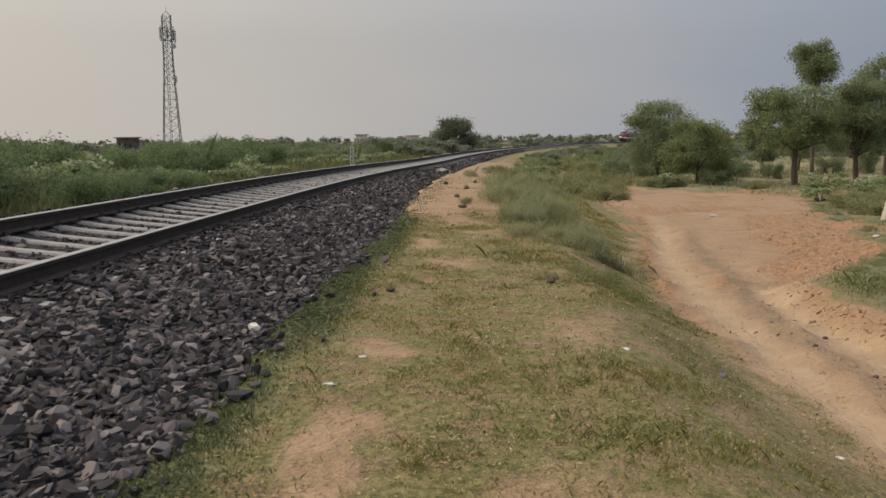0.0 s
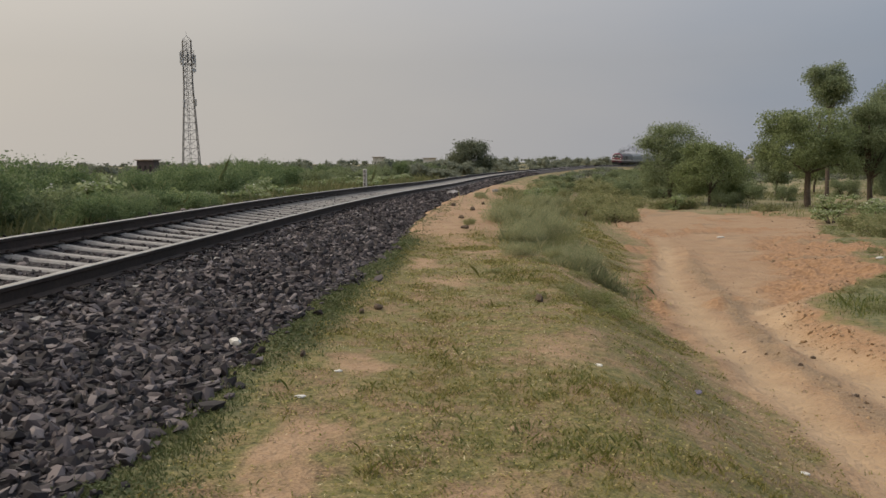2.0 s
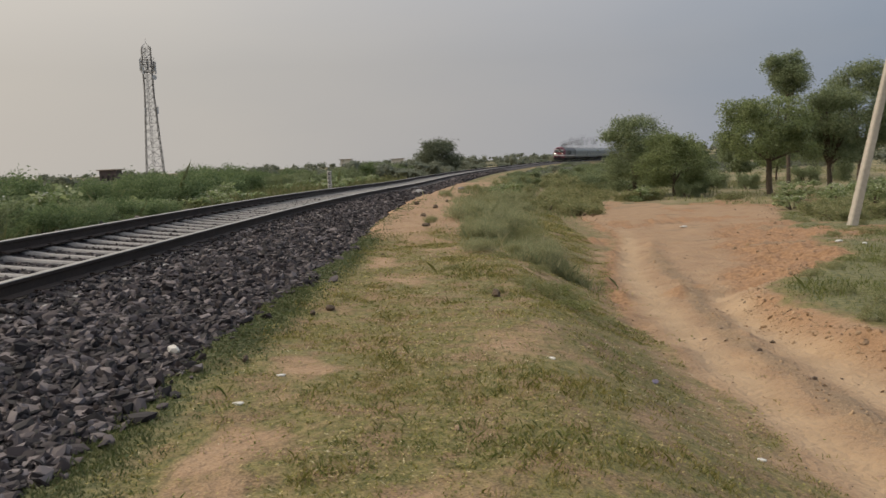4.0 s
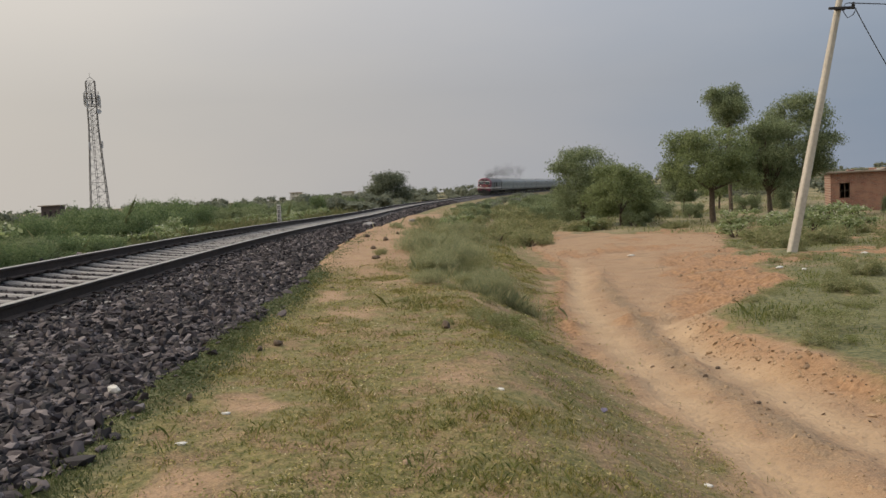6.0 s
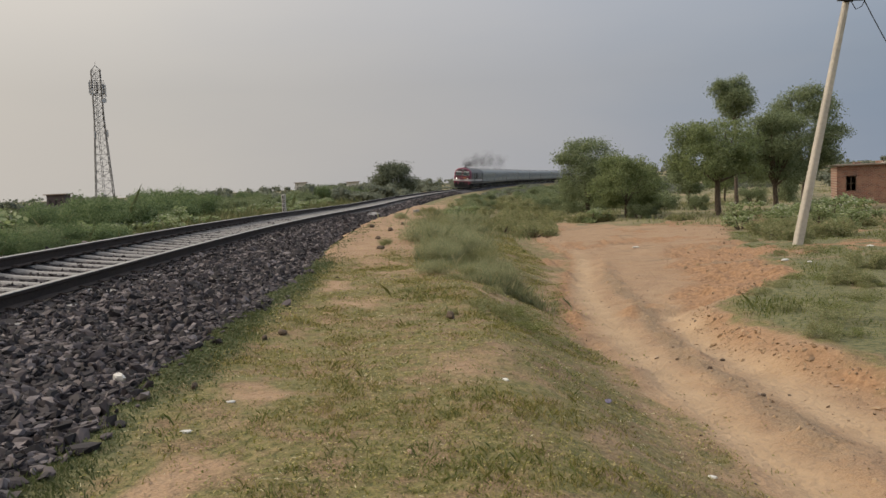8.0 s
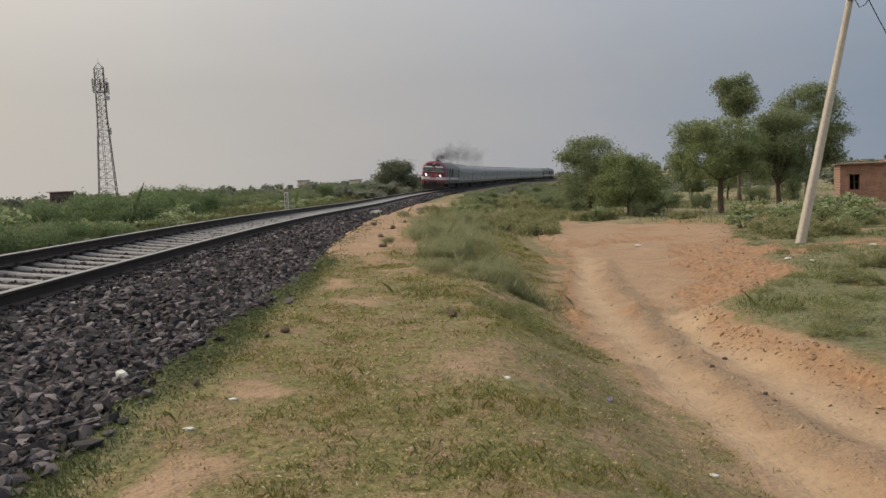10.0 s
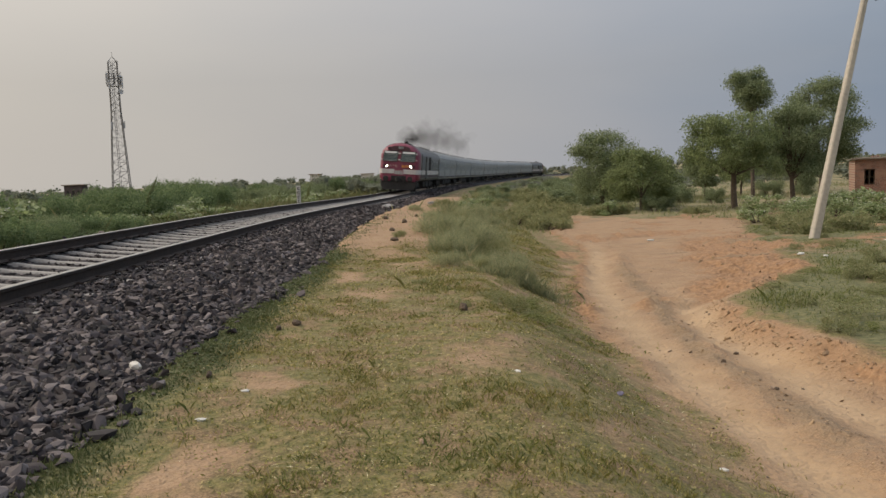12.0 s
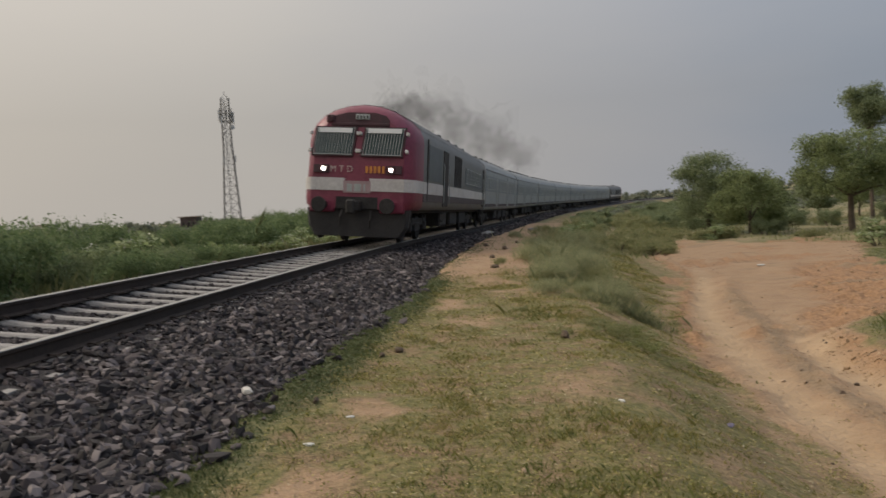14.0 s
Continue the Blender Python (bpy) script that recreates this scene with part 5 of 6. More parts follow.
def far_scrub():
    """Countless far bushes and trees out to the horizon, as one sheet of foliage on each side."""
    for name, seed, lo, hi, n in (("distant_scrub_woods", 61, -0.95, 0.16, 1150), ("distant_scrub", 62, 0.10, 0.95, 800)):
        rg = np.random.default_rng(seed)
        C = []
        for k in range(n):
            d = 95 * (1600 / 95) ** (rg.uniform(0, 1) ** 0.9)
            b = rg.uniform(lo, hi)
            x, y = d * math.tan(b) * 0.85, d
            s, u = to_line(x, y)
            if abs(float(u)) < 7 and s < 420:
                continue
            tall = rg.uniform() < 0.22
            r = rg.uniform(1.4, 2.6) * (1 + d / 700)
            h = rg.uniform(1.2, 2.2)
            if tall:
                h = min(9.0, 2.2 + 0.007 * d * rg.uniform(0.4, 1.3))
                r = h * rg.uniform(0.5, 0.85)
            if 0 < float(u) < 45 and s < 330:
                h, r = rg.uniform(0.7, 1.1) + 0.75 * float(smooth(110, 190, s)), min(r, 1.8)
            z = gz(x, y)
            for q in range(4):
                C.append((x + rg.normal(0, r * 0.5), y + rg.normal(0, r * 0.5), z + h * rg.uniform(0.25, 0.72), r * 0.55, r * 0.55, h * 0.34))
        C = np.array(C)
        rows = 76
        d = rg.normal(size=(len(C), rows, 3))
        d /= np.linalg.norm(d, axis=2)[..., None]
        c = (C[:, None, :3] + d * C[:, None, 3:6] * rg.uniform(0.5, 1.05, (len(C), rows, 1))).reshape(-1, 3)
        size = np.repeat(0.085 * C[:, 3] + 0.035, rows)[:, None] * rg.uniform(0.7, 1.4, (len(c), 1))
        a = rg.normal(size=c.shape)
        a /= np.linalg.norm(a, axis=1)[:, None]
        b = np.cross(a, rg.normal(size=c.shape))
        b /= np.linalg.norm(b, axis=1)[:, None]
        v = np.stack([c - a * size, c + b * size * 0.7, c + a * size, c - b * size * 0.7], 1).reshape(-1, 3)
        verts, faces = v.tolist(), np.arange(len(v)).reshape(-1, 4).tolist()
        core = bmesh.new()
        bmesh.ops.create_icosphere(core, subdivisions=1, radius=0.68)
        core.verts.index_update()
        cv, cf = np.array([q.co[:] for q in core.verts]), np.array([[q.index for q in f.verts] for f in core.faces])
        core.free()
        body = C[:, None, :3] + cv[None] * C[:, None, 3:6] * rg.uniform(0.6, 1.2, (len(C), len(cv), 1))
        faces += (cf[None] + len(verts) + (np.arange(len(C)) * len(cv))[:, None, None]).reshape(-1, 3).tolist()
        verts += body.reshape(-1, 3).tolist()
        tagged(new(name, raw_mesh(name, verts, faces, LEAF_FAR)), "green scrub and low trees out to the horizon, haze painted into their colour", "scrub", kind="stuff")


far_scrub()


# ---- pole, wires, tower, huts and the post by the line ----
def build_pole():
    x, y = 11.75, 21.9
    z = gz(x, y)
    pole = thing("utility_pole", "leaning tapered concrete electricity pole with a steel crossarm", "utility pole", Matrix.Translation((x, y, z)))
    foot, top = Vector((-0.09, 0, -0.45)), Vector((1.53, 0.0, 6.36 - z))
    sh = Shape()
    for_ring = []
    for t, w, d in ((0.0, 0.115, 0.12), (1.0, 0.07, 0.08)):
        c = foot.lerp(top, t)
        for_ring.append([c + Vector(p) for p in ((-w, -d + 0.03, 0), (-w + 0.03, -d, 0), (w - 0.03, -d, 0), (w, -d + 0.03, 0), (w, d - 0.03, 0), (w - 0.03, d, 0), (-w + 0.03, d, 0), (-w, d - 0.03, 0))])
    sh.loft(for_ring)
    link("shaft", sh.mesh("shaft", POLE_CONCRETE), pole)
    cap = Shape().box(top + Vector((0, 0, -0.06)), (0.2, 0.23, 0.16), bevel=0.02)
    link("cap", cap.mesh("cap", UNDER), pole)
    arm = Vector((13.22 - x, -0.14, 5.95 - z))
    a = Shape().box(arm, (0.72, 0.07, 0.07), bevel=0.008).box(arm + Vector((-0.02, 0.06, 0.0)), (0.26, 0.05, 0.1))
    ar = link("crossarm", a.mesh("crossarm", UNDER), pole, "black steel crossarm")
    i = Shape().tube([arm + Vector((0.33, 0, 0.02)), arm + Vector((0.33, 0, 0.06)), arm + Vector((0.33, 0, 0.10)), arm + Vector((0.33, 0, 0.15))], [0.03, 0.05, 0.035, 0.03], 10)
    link("insulator", i.mesh("insulator", UNDER, True), ar)
    tip = Vector((x, y, z)) + arm + Vector((0.33, 0, 0.12))

    def cable(name, label, pts, sag, r=0.014):
        out = []
        p0, p1 = Vector(pts[0]), Vector(pts[1])
        for k in range(17):
            t = k / 16
            q = p0.lerp(p1, t)
            q.z -= sag * 4 * t * (1 - t)
            out.append(q)
        ob = new(name, Shape().tube(out, [r] * 17, 5).mesh(name, WIRE, True))
        return tagged(ob, label, "cable")

    cable("overhead_wire", "black overhead wire running on from the pole", (tip, (36.0, 20.5, 6.2)), 0.5)
    cable("service_wire", "slack black service wire from pole to hut", (tip + Vector((0.02, 0, -0.08)), (25.5, 34.0, 1.9)), 0.5)
    loop = new("wire_loop", Shape().tube([Vector((x, y, z)) + arm + Vector(p) for p in ((0.33, 0, 0.1), (0.2, -0.03, 0.13), (0.08, -0.05, 0.1), (-0.0, -0.03, -0.05))] + [Vector((x, y, z)) + arm + Vector(p) for p in ((0.12, -0.06, -0.28), (0.3, -0.03, -0.2), (0.42, 0, -0.02))], [0.012] * 7, 5).mesh("wire_loop", WIRE, True))
    tagged(loop, "short loop of black wire at the crossarm", "cable")


build_pole()

TOWER_STEEL = noisy("weathered_galvanised_steel", (0.15, 0.145, 0.145), (0.26, 0.25, 0.245), 0.6, 0.7, 0.3, 0.0)
WHITE_STEEL = noisy("white_antenna_shell", (0.36, 0.36, 0.37), (0.5, 0.5, 0.5), 0.8, 0.6, 0, 0.0)


def build_tower():
    x, y = -51.1, 150.0
    z = gz(x, y)
    tower = thing("telecom_tower", "tall steel lattice telecom tower with antennas near its top", "tower", Matrix.Translation((x, y, z)) @ Matrix.Rotation(radians(24), 4, "Z"))
    H = 24.2 - z

    def half(h):
        return float(np.interp(h, [0, 17 - z - 1.0, 24.2], [1.65, 0.78, 0.74]))

    def corner(k, h):
        w = half(h)
        return Vector(((-w, -w), (w, -w), (w, w), (-w, w))[k] + (h,))
    hs = [0.0]
    while hs[-1] < H - 0.6:
        hs.append(hs[-1] + max(1.1, half(hs[-1]) * 1.25))
    for k in range(4):
        link("leg", Shape().tube([corner(k, h) for h in hs], [0.085] * len(hs), 5).mesh("leg", TOWER_STEEL), tower)
    for k in range(4):
        b = Shape()
        for i in range(len(hs) - 1):
            p, q = corner(k, hs[i]), corner((k + 1) % 4, hs[i + 1])
            b.tube([p, q], [0.032, 0.032], 4)
            b.tube([corner((k + 1) % 4, hs[i]), corner(k, hs[i + 1])], [0.032, 0.032], 4)
            b.tube([corner(k, hs[i + 1]), q], [0.032, 0.032], 4)
        link("bracing", b.mesh("bracing", TOWER_STEEL), tower)
    lad = Shape()
    for d in (-0.14, 0.14):
        lad.tube([(d - 0.25, -1.5, 0), (d - 0.25, -0.72, 16), (d - 0.25, -0.7, H)], [0.05] * 3, 4)
    for i in range(int(H / 0.6)):
        h = i * 0.6
        yy = float(np.interp(h, [0, 16, H], [-1.5, -0.72, -0.7]))
        lad.tube([(-0.4, yy, h), (-0.1, yy, h)], [0.025, 0.025], 4)
    link("ladder", lad.mesh("ladder", TOWER_STEEL), tower, "ladder with cable run")
    top = H
    spike = Shape()
    for k in range(4):
        spike.tube([corner(k, hs[-1]), (0, 0, top + 1.1)], [0.05, 0.03], 4)
    spike.tube([(0, 0, top + 1.0), (0, 0, top + 1.9)], [0.04, 0.02], 5)
    link("lightning_spike", spike.mesh("lightning_spike", TOWER_STEEL), tower)
    for h, w in ((top - 2.6, 1.15), (top - 4.0, 1.1)):
        p = Shape()
        for a, b in (((-w, -w), (w, -w)), ((w, -w), (w, w)), ((w, w), (-w, w)), ((-w, w), (-w, -w))):
            p.tube([(*a, h), (*b, h)], [0.07, 0.07], 4)
            p.tube([(*a, h + 0.9), (*b, h + 0.9)], [0.035, 0.035], 4)
            p.tube([(*a, h), (*a, h + 0.9)], [0.035, 0.035], 4)
        link("platform", p.mesh("platform", TOWER_STEEL), tower)
    for px, py, h, L in ((-1.25, -0.6, top - 2.9, 2.0), (1.3, -0.9, top - 3.5, 2.2), (0.2, 1.3, top - 2.6, 2.0), (-0.9, -1.25, top - 3.9, 1.6), (1.15, 0.6, top - 3.0, 1.9), (-1.0, -0.9, 14.0, 1.3), (1.15, -0.9, 14.2, 1.3)):
        a = Shape().box((px, py, h), (0.28, 0.2, L), bevel=0.05)
        an = link("antenna", a.mesh("antenna", WHITE_STEEL), tower, "pale panel antenna")
        m = Shape().tube([(px * 0.8, py * 0.8, h - L / 2), (px * 0.8, py * 0.8, h + L / 2)], [0.04, 0.04], 5).tube([(px * 0.8, py * 0.8, h), (0.5 * px, 0.5 * py, h)], [0.035, 0.035], 4)
        link("mount", m.mesh("mount", TOWER_STEEL), an)
    for px, py, h in ((0.9, -0.95, top - 5.2),):
        d = Shape().tube([(px, py, h), (px + 0.05, py - 0.1, h), (px + 0.1, py - 0.25, h)], [0.15, 0.42, 0.45], 14)
        link("dish", d.mesh("dish", WHITE_STEEL, True), tower)


build_tower()


def brick_material():
    m, nt, b = material("red_brickwork", 0.92)
    N, L = nt.nodes.new, nt.links.new
    co, mp = N("ShaderNodeTexCoord"), N("ShaderNodeMapping")
    mp.inputs["Rotation"].default_value = (radians(90), 0, 0)
    br, n = N("ShaderNodeTexBrick"), N("ShaderNodeTexNoise")
    br.inputs["Scale"].default_value = 1.0
    br.inputs["Brick Width"].default_value, br.inputs["Row Height"].default_value, br.inputs["Mortar Size"].default_value = 0.24, 0.085, 0.011
    br.inputs["Color1"].default_value, br.inputs["Color2"].default_value, br.inputs["Mortar"].default_value = (0.29, 0.118, 0.078, 1), (0.155, 0.072, 0.052, 1), (0.33, 0.25, 0.20, 1)
    n.inputs["Scale"].default_value, n.inputs["Detail"].default_value = 1.6, 6.0
    L(co.outputs["Object"], mp.inputs[0])
    L(mp.outputs[0], br.inputs["Vector"])
    L(co.outputs["Object"], n.inputs["Vector"])
    mx, r = N("ShaderNodeMix"), N("ShaderNodeMapRange")
    mx.data_type = "RGBA"
    r.inputs[1].default_value, r.inputs[2].default_value, r.inputs[4].default_value = 0.46, 0.62, 0.75
    L(n.outputs["Fac"], r.inputs[0])
    L(r.outputs[0], mx.inputs[0])
    L(br.outputs["Color"], mx.inputs["A"])
    mx.inputs["B"].default_value = (0.34, 0.20, 0.14, 1)
    L(mx.outputs["Result"], b.inputs["Base Color"])
    return m


BRICK = brick_material()
SLAB = noisy("weathered_roof_slab", (0.22, 0.17, 0.14), (0.40, 0.34, 0.29), 1.5, 0.9, 0, 0.3)
WOOD = noisy("old_wood", (0.05, 0.035, 0.025), (0.12, 0.085, 0.06), 3.0, 0.85, 0, 0.3)
PLASTER = noisy("grubby_white_plaster", (0.45, 0.42, 0.38), (0.62, 0.60, 0.55), 1.0, 0.9, 0, 0.1)


def build_hut():
    x, y = 29.95, 52.0
    z = gz(x + 3, y) - 0.1
    hut = thing("brick_hut", "low red-brick hut with flat slab roof and barred window", "hut", Matrix.Translation((x, y, z)) @ Matrix.Rotation(radians(-24), 4, "Z"))
    W, D, Hh, t = 9.0, 4.0, 1.45 - z, 0.23
    wx, ww, w0, w1 = 0.85, 0.62, 1.0, 2.0
    f = Shape()
    f.box((wx / 2 - ww / 4, t / 2, Hh / 2), (wx - ww / 2, t, Hh)).box(((W + wx + ww / 2) / 2, t / 2, Hh / 2), (W - wx - ww / 2, t, Hh))
    f.box((wx, t / 2, w0 / 2), (ww, t, w0)).box((wx, t / 2, (Hh + w1) / 2), (ww, t, Hh - w1))
    link("front_wall", f.mesh("front_wall", BRICK), hut, "red brick wall")
    for xx in (t / 2, W - t / 2):
        link("side_wall", Shape().box((xx, D / 2, Hh / 2), (t, D - 2 * t, Hh)).mesh("side_wall", BRICK), hut)
    link("back_wall", Shape().box((W / 2, D - t / 2, Hh / 2), (W, t, Hh)).mesh("back_wall", BRICK), hut)
    win = Shape()
    for dx in (-ww / 2 + 0.03, ww / 2 - 0.03, 0.0):
        win.box((wx + dx, t / 2, (w0 + w1) / 2), (0.05, 0.07, w1 - w0 - 0.002))
    for h in (w0 + 0.03, w1 - 0.03, (w0 + w1) / 2):
        win.box((wx, t / 2 + 0.004, h), (ww - 0.004, 0.06, 0.05))
    link("window_frame", win.mesh("window_frame", WOOD), hut, "dark wooden window frame")
    roof = link("roof", Shape().box((W / 2, D / 2, Hh + 0.06), (W + 0.5, D + 0.5, 0.11), bevel=0.02).mesh("roof", SLAB), hut, "weathered flat slab roof")
    rg = np.random.default_rng(9)
    for k in range(9):
        p = Shape().box((rg.uniform(0.8, 8), rg.uniform(0.3, 2.5), Hh + 0.16), (rg.uniform(0.25, 0.5), 0.25, rg.uniform(0.08, 0.18)), Matrix.Rotation(rg.uniform(0, 3), 3, "Z"), 0.02)
        link("loose_brick", p.mesh("loose_brick", BRICK), roof)
    sheet = Shape().box((4.6, 1.0, Hh + 0.3), (3.6, 1.4, 0.03), Matrix.Rotation(radians(-5), 3, "Y"))
    link("roof_sheet", sheet.mesh("roof_sheet", PLASTER), roof, "pale sheet lying on the roof")


build_hut()


def small_house(label, x, y, w, d, h, mat, seed):
    z = gz(x, y)
    ho = thing("house", label, "house", Matrix.Translation((x, y, z)))
    link("wall", Shape().box((0, 0, h / 2), (w, d, h)).mesh("wall", mat), ho)
    link("roof", Shape().box((0, 0, h + 0.12), (w * 1.25, d * 1.25, 0.22), bevel=0.03).mesh("roof", SLAB), ho, "flat slab roof")
    for k in range(3):
        link("window", Shape().box((-w * 0.3 + k * w * 0.3, -d / 2 - 0.01, h * 0.55), (w * 0.12, 0.06, h * 0.35)).mesh("window", UNDER), ho)


small_house("small flat-roofed shed half hidden in scrub", -67.3, 170.0, 3.6, 3.0, 3.8, LOWER_GREY, 1)
small_house("small white house far off among trees", -27.0, 250.0, 3.2, 3.0, 4.6, PLASTER, 2)
small_house("white house on the distant plain", -15.0, 330.0, 5.0, 4.0, 4.8, PLASTER, 3)
small_house("pale house far off by the trees", -178.0, 300.0, 6.0, 5.0, 5.0, PLASTER, 4)


def build_post():
    p = beside(46, -3.45)
    z = float(bed_height(46.0, -3.45)) - 0.1
    post = thing("track_post", "white railway post with black markings beside the track", "post", Matrix.Translation((p.x, p.y, z)))
    link("shaft", Shape().box((0, 0, 0.85), (0.22, 0.14, 1.8), bevel=0.02).mesh("shaft", PLASTER), post)
    for k in range(4):
        b = Shape()
        zz = 1.6 - k * 0.24
        b.box((-0.04, -0.075, zz), (0.035, 0.012, 0.16)).box((0.03, -0.075, zz + 0.055), (0.09, 0.012, 0.03)).box((0.03, -0.075, zz - 0.055), (0.09, 0.012, 0.03))
        link("marking", b.mesh("marking", WIRE), post)


build_post()


# ---- grass and weeds ----
def blades(name, rg, x, y, height, width, mat, label, lean_by=0.6, curl=True):
    n = len(x)
    z = ground_z(x, y) - 0.008
    a = rg.uniform(0, 2 * np.pi, n)
    d = np.stack([np.cos(a), np.sin(a), np.zeros(n)], 1)
    q = np.stack([-np.sin(a), np.cos(a), np.zeros(n)], 1)
    base = np.stack([x, y, z], 1)
    h = height[:, None]
    w = width[:, None]
    out = rg.uniform(0.1, 1.0, n)[:, None] * lean_by * h
    mid = base + d * out * 0.35 + np.array([0, 0, 1.0]) * h * 0.6
    tip = base + d * out + np.array([0, 0, 1.0]) * h
    v = np.stack([base - q * w / 2, base + q * w / 2, mid + q * w * 0.4, tip, mid - q * w * 0.4], 1).reshape(-1, 3)
    f = np.arange(n * 5).reshape(-1, 5)
    return tagged(new(name, raw_mesh(name, v.tolist(), f.tolist(), mat)), label, "grass", kind="stuff")


STRAW = island("bleached_straw", [(0.36, 0.31, 0.17), (0.48, 0.42, 0.25), (0.58, 0.52, 0.35)], 0.8)


def lawn():
    rg = np.random.default_rng(30)

    def scatter(n, s0, s1, u0, u1, power):
        t = rg.uniform(0, 1, n)
        s = s0 + (s1 - s0) * t ** power
        u = rg.uniform(u0, u1, n)
        return s, u

    s, u = scatter(58000, 1.5, 32, 3.35, 8.2, 1.8)
    x, y = by_line(s, u)
    sand, bank, rut, green, plain = covers(x, y)
    thick = 0.60 + 0.34 * wave(x, y, 3.0, 71) + 0.36 * wave(x, y, 8.0, 72)
    keep = rg.uniform(0, 1, len(s)) < np.clip(1.15 - 1.3 * sand, 0.02, 1) * np.clip(thick, 0.2, 1)
    x, y, s = x[keep], y[keep], s[keep]
    lush = np.clip(0.62 + 0.3 * wave(x, y, 1.9, 73) + 0.3 * wave(x, y, 4.5, 74), 0.32, 1.5) * rg.lognormal(0, 0.3, len(x))
    hue = wave(x, y, 1.5, 78) + rg.normal(0, 0.45, len(x))
    for name, pick, mat, label in (("short_grass", hue < 0.45, GRASS_BLADE, "short yellowish green grass on the bank"), ("green_grass", hue >= 0.45, GRASS_GREEN, "greener tufts in the short grass")):
        n = 8
        bx, by = np.repeat(x[pick], n), np.repeat(y[pick], n)
        spread = 0.022 * np.repeat((1 + s[pick] * 0.06) * lush[pick] ** 0.5, n)
        bx, by = bx + rg.normal(0, 1, len(bx)) * spread, by + rg.normal(0, 1, len(bx)) * spread
        far = np.repeat(1 + s[pick] * 0.06, n)
        h = np.repeat(lush[pick], n) * rg.lognormal(np.log(0.021), 0.35, len(bx)) * far ** 0.4
        blades(name, rg, bx, by, h, 0.0042 * far * rg.uniform(0.7, 1.4, len(bx)), mat, label, 1.1)
    # broad little weed leaves and bleached straw between the tufts
    for name, n, mat, label, size, long, u0, u1 in (("weed_leaves", 75000, GRASS_BLADE, "small green weed leaves in the grass", 0.010, 1.5, 3.4, 8.0), ("creeping_leaves", 110000, GRASS_FRINGE, "creeping green leaves along the foot of the ballast", 0.012, 1.5, 2.95, 3.75), ("dry_straw", 13000, STRAW, "bleached straw lying in the grass", 0.0034, 7.0, 3.4, 8.0)):
        s, u = scatter(n, 1.5, 26, u0, u1, 1.8)
        x, y = by_line(s, u)
        sand = covers(x, y)[0]
        keep = rg.uniform(0, 1, n) < np.clip(1.1 - 1.2 * sand, 0.05, 1) * np.clip(0.5 + 0.9 * wave(x, y, 2.0, 90 + len(name)), 0.05, 1)
        if u1 < 5:
            keep &= rg.uniform(0, 1, n) < np.exp(-((u - 3.2) / 0.24) ** 2)
        x, y, s = x[keep], y[keep], s[keep]
        k = len(x)
        c = np.stack([x, y, ground_z(x, y) + rg.uniform(0.004, 0.028, k)], 1)
        a = rg.normal(size=(k, 3)) * (1, 1, 0.35)
        a /= np.linalg.norm(a, axis=1)[:, None]
        b = np.cross(a, rg.normal(size=(k, 3)) * 0.4 + (0, 0, 1))
        b /= np.linalg.norm(b, axis=1)[:, None]
        w = (size * (1 + s * 0.07) * rg.uniform(0.6, 1.4, k))[:, None]
        v = np.stack([c - a * w * long / 2, c + b * w / 2, c + a * w * long / 2, c - b * w / 2], 1).reshape(-1, 3)
        tagged(new(name, raw_mesh(name, v.tolist(), np.arange(k * 4).reshape(-1, 4).tolist(), mat)), label, "grass", kind="stuff")
    # fresh green fringe along the ballast's foot and green ground by the pole
    s, u = scatter(230000, 1.5, 30, 2.9, 4.1, 1.6)
    x, y = by_line(s, u)
    sand = covers(x, y)[0]
    keep = (rg.uniform(0, 1, len(s)) < np.exp(-((u - 3.22) / 0.27) ** 2)) & (rg.uniform(0, 1, len(s)) < 1.1 - sand) & (rg.uniform(0, 1, len(s)) < 0.65 + 0.5 * wave(x, y, 3.0, 79))
    x, y, s = x[keep], y[keep], s[keep]
    blades("green_fringe", rg, x, y, rg.lognormal(np.log(0.02), 0.45, len(x)), 0.006 * (1 + s * 0.08), GRASS_FRINGE, "fresh green grass along the foot of the ballast", 0.9)
    x, y = 5.0 + 19 * rg.uniform(0, 1, 200000) ** 1.4, 6 + 34 * rg.uniform(0, 1, 200000) ** 1.3
    s, u = to_line(x, y)
    sand, bank, rut, green, plain = covers(x, y)
    keep = (rg.uniform(0, 1, len(x)) < green * (1 - sand) * (1 - bank) * np.clip(0.55 + 0.9 * wave(x, y, 1.5, 77), 0.12, 1)) & (u > 9)
    x, y = x[keep], y[keep]
    blades("verge_grass", rg, x, y, rg.lognormal(np.log(0.03), 0.5, len(x)) * np.clip(0.75 + 0.8 * wave(x, y, 1.1, 75), 0.2, 2.2), 0.006 + 0.0005 * y, GRASS_GREEN, "rough green grass on the raised verge", 0.8)
    # dry grass over the plain beyond the sand
    x, y = rg.uniform(4, 60, 60000), rg.uniform(30, 95, 60000)
    s, u = to_line(x, y)
    sand = covers(x, y)[0]
    keep = (u > 6) & (rg.uniform(0, 1, len(x)) < (1 - sand) * np.clip(0.3 + 0.8 * wave(x, y, 0.5, 76), 0, 1))
    x, y = x[keep], y[keep]
    blades("plain_grass", rg, x, y, rg.lognormal(np.log(0.14), 0.4, len(x)), 0.04 + 0 * x, GRASS_DRY, "sparse dry grass on the plain", 0.8)
    # rank growth between the bushes beyond the line
    s, u = rg.uniform(4, 90, 70000), -4.0 - 9 * rg.uniform(0, 1, 70000) ** 1.4
    x, y = by_line(s, u)
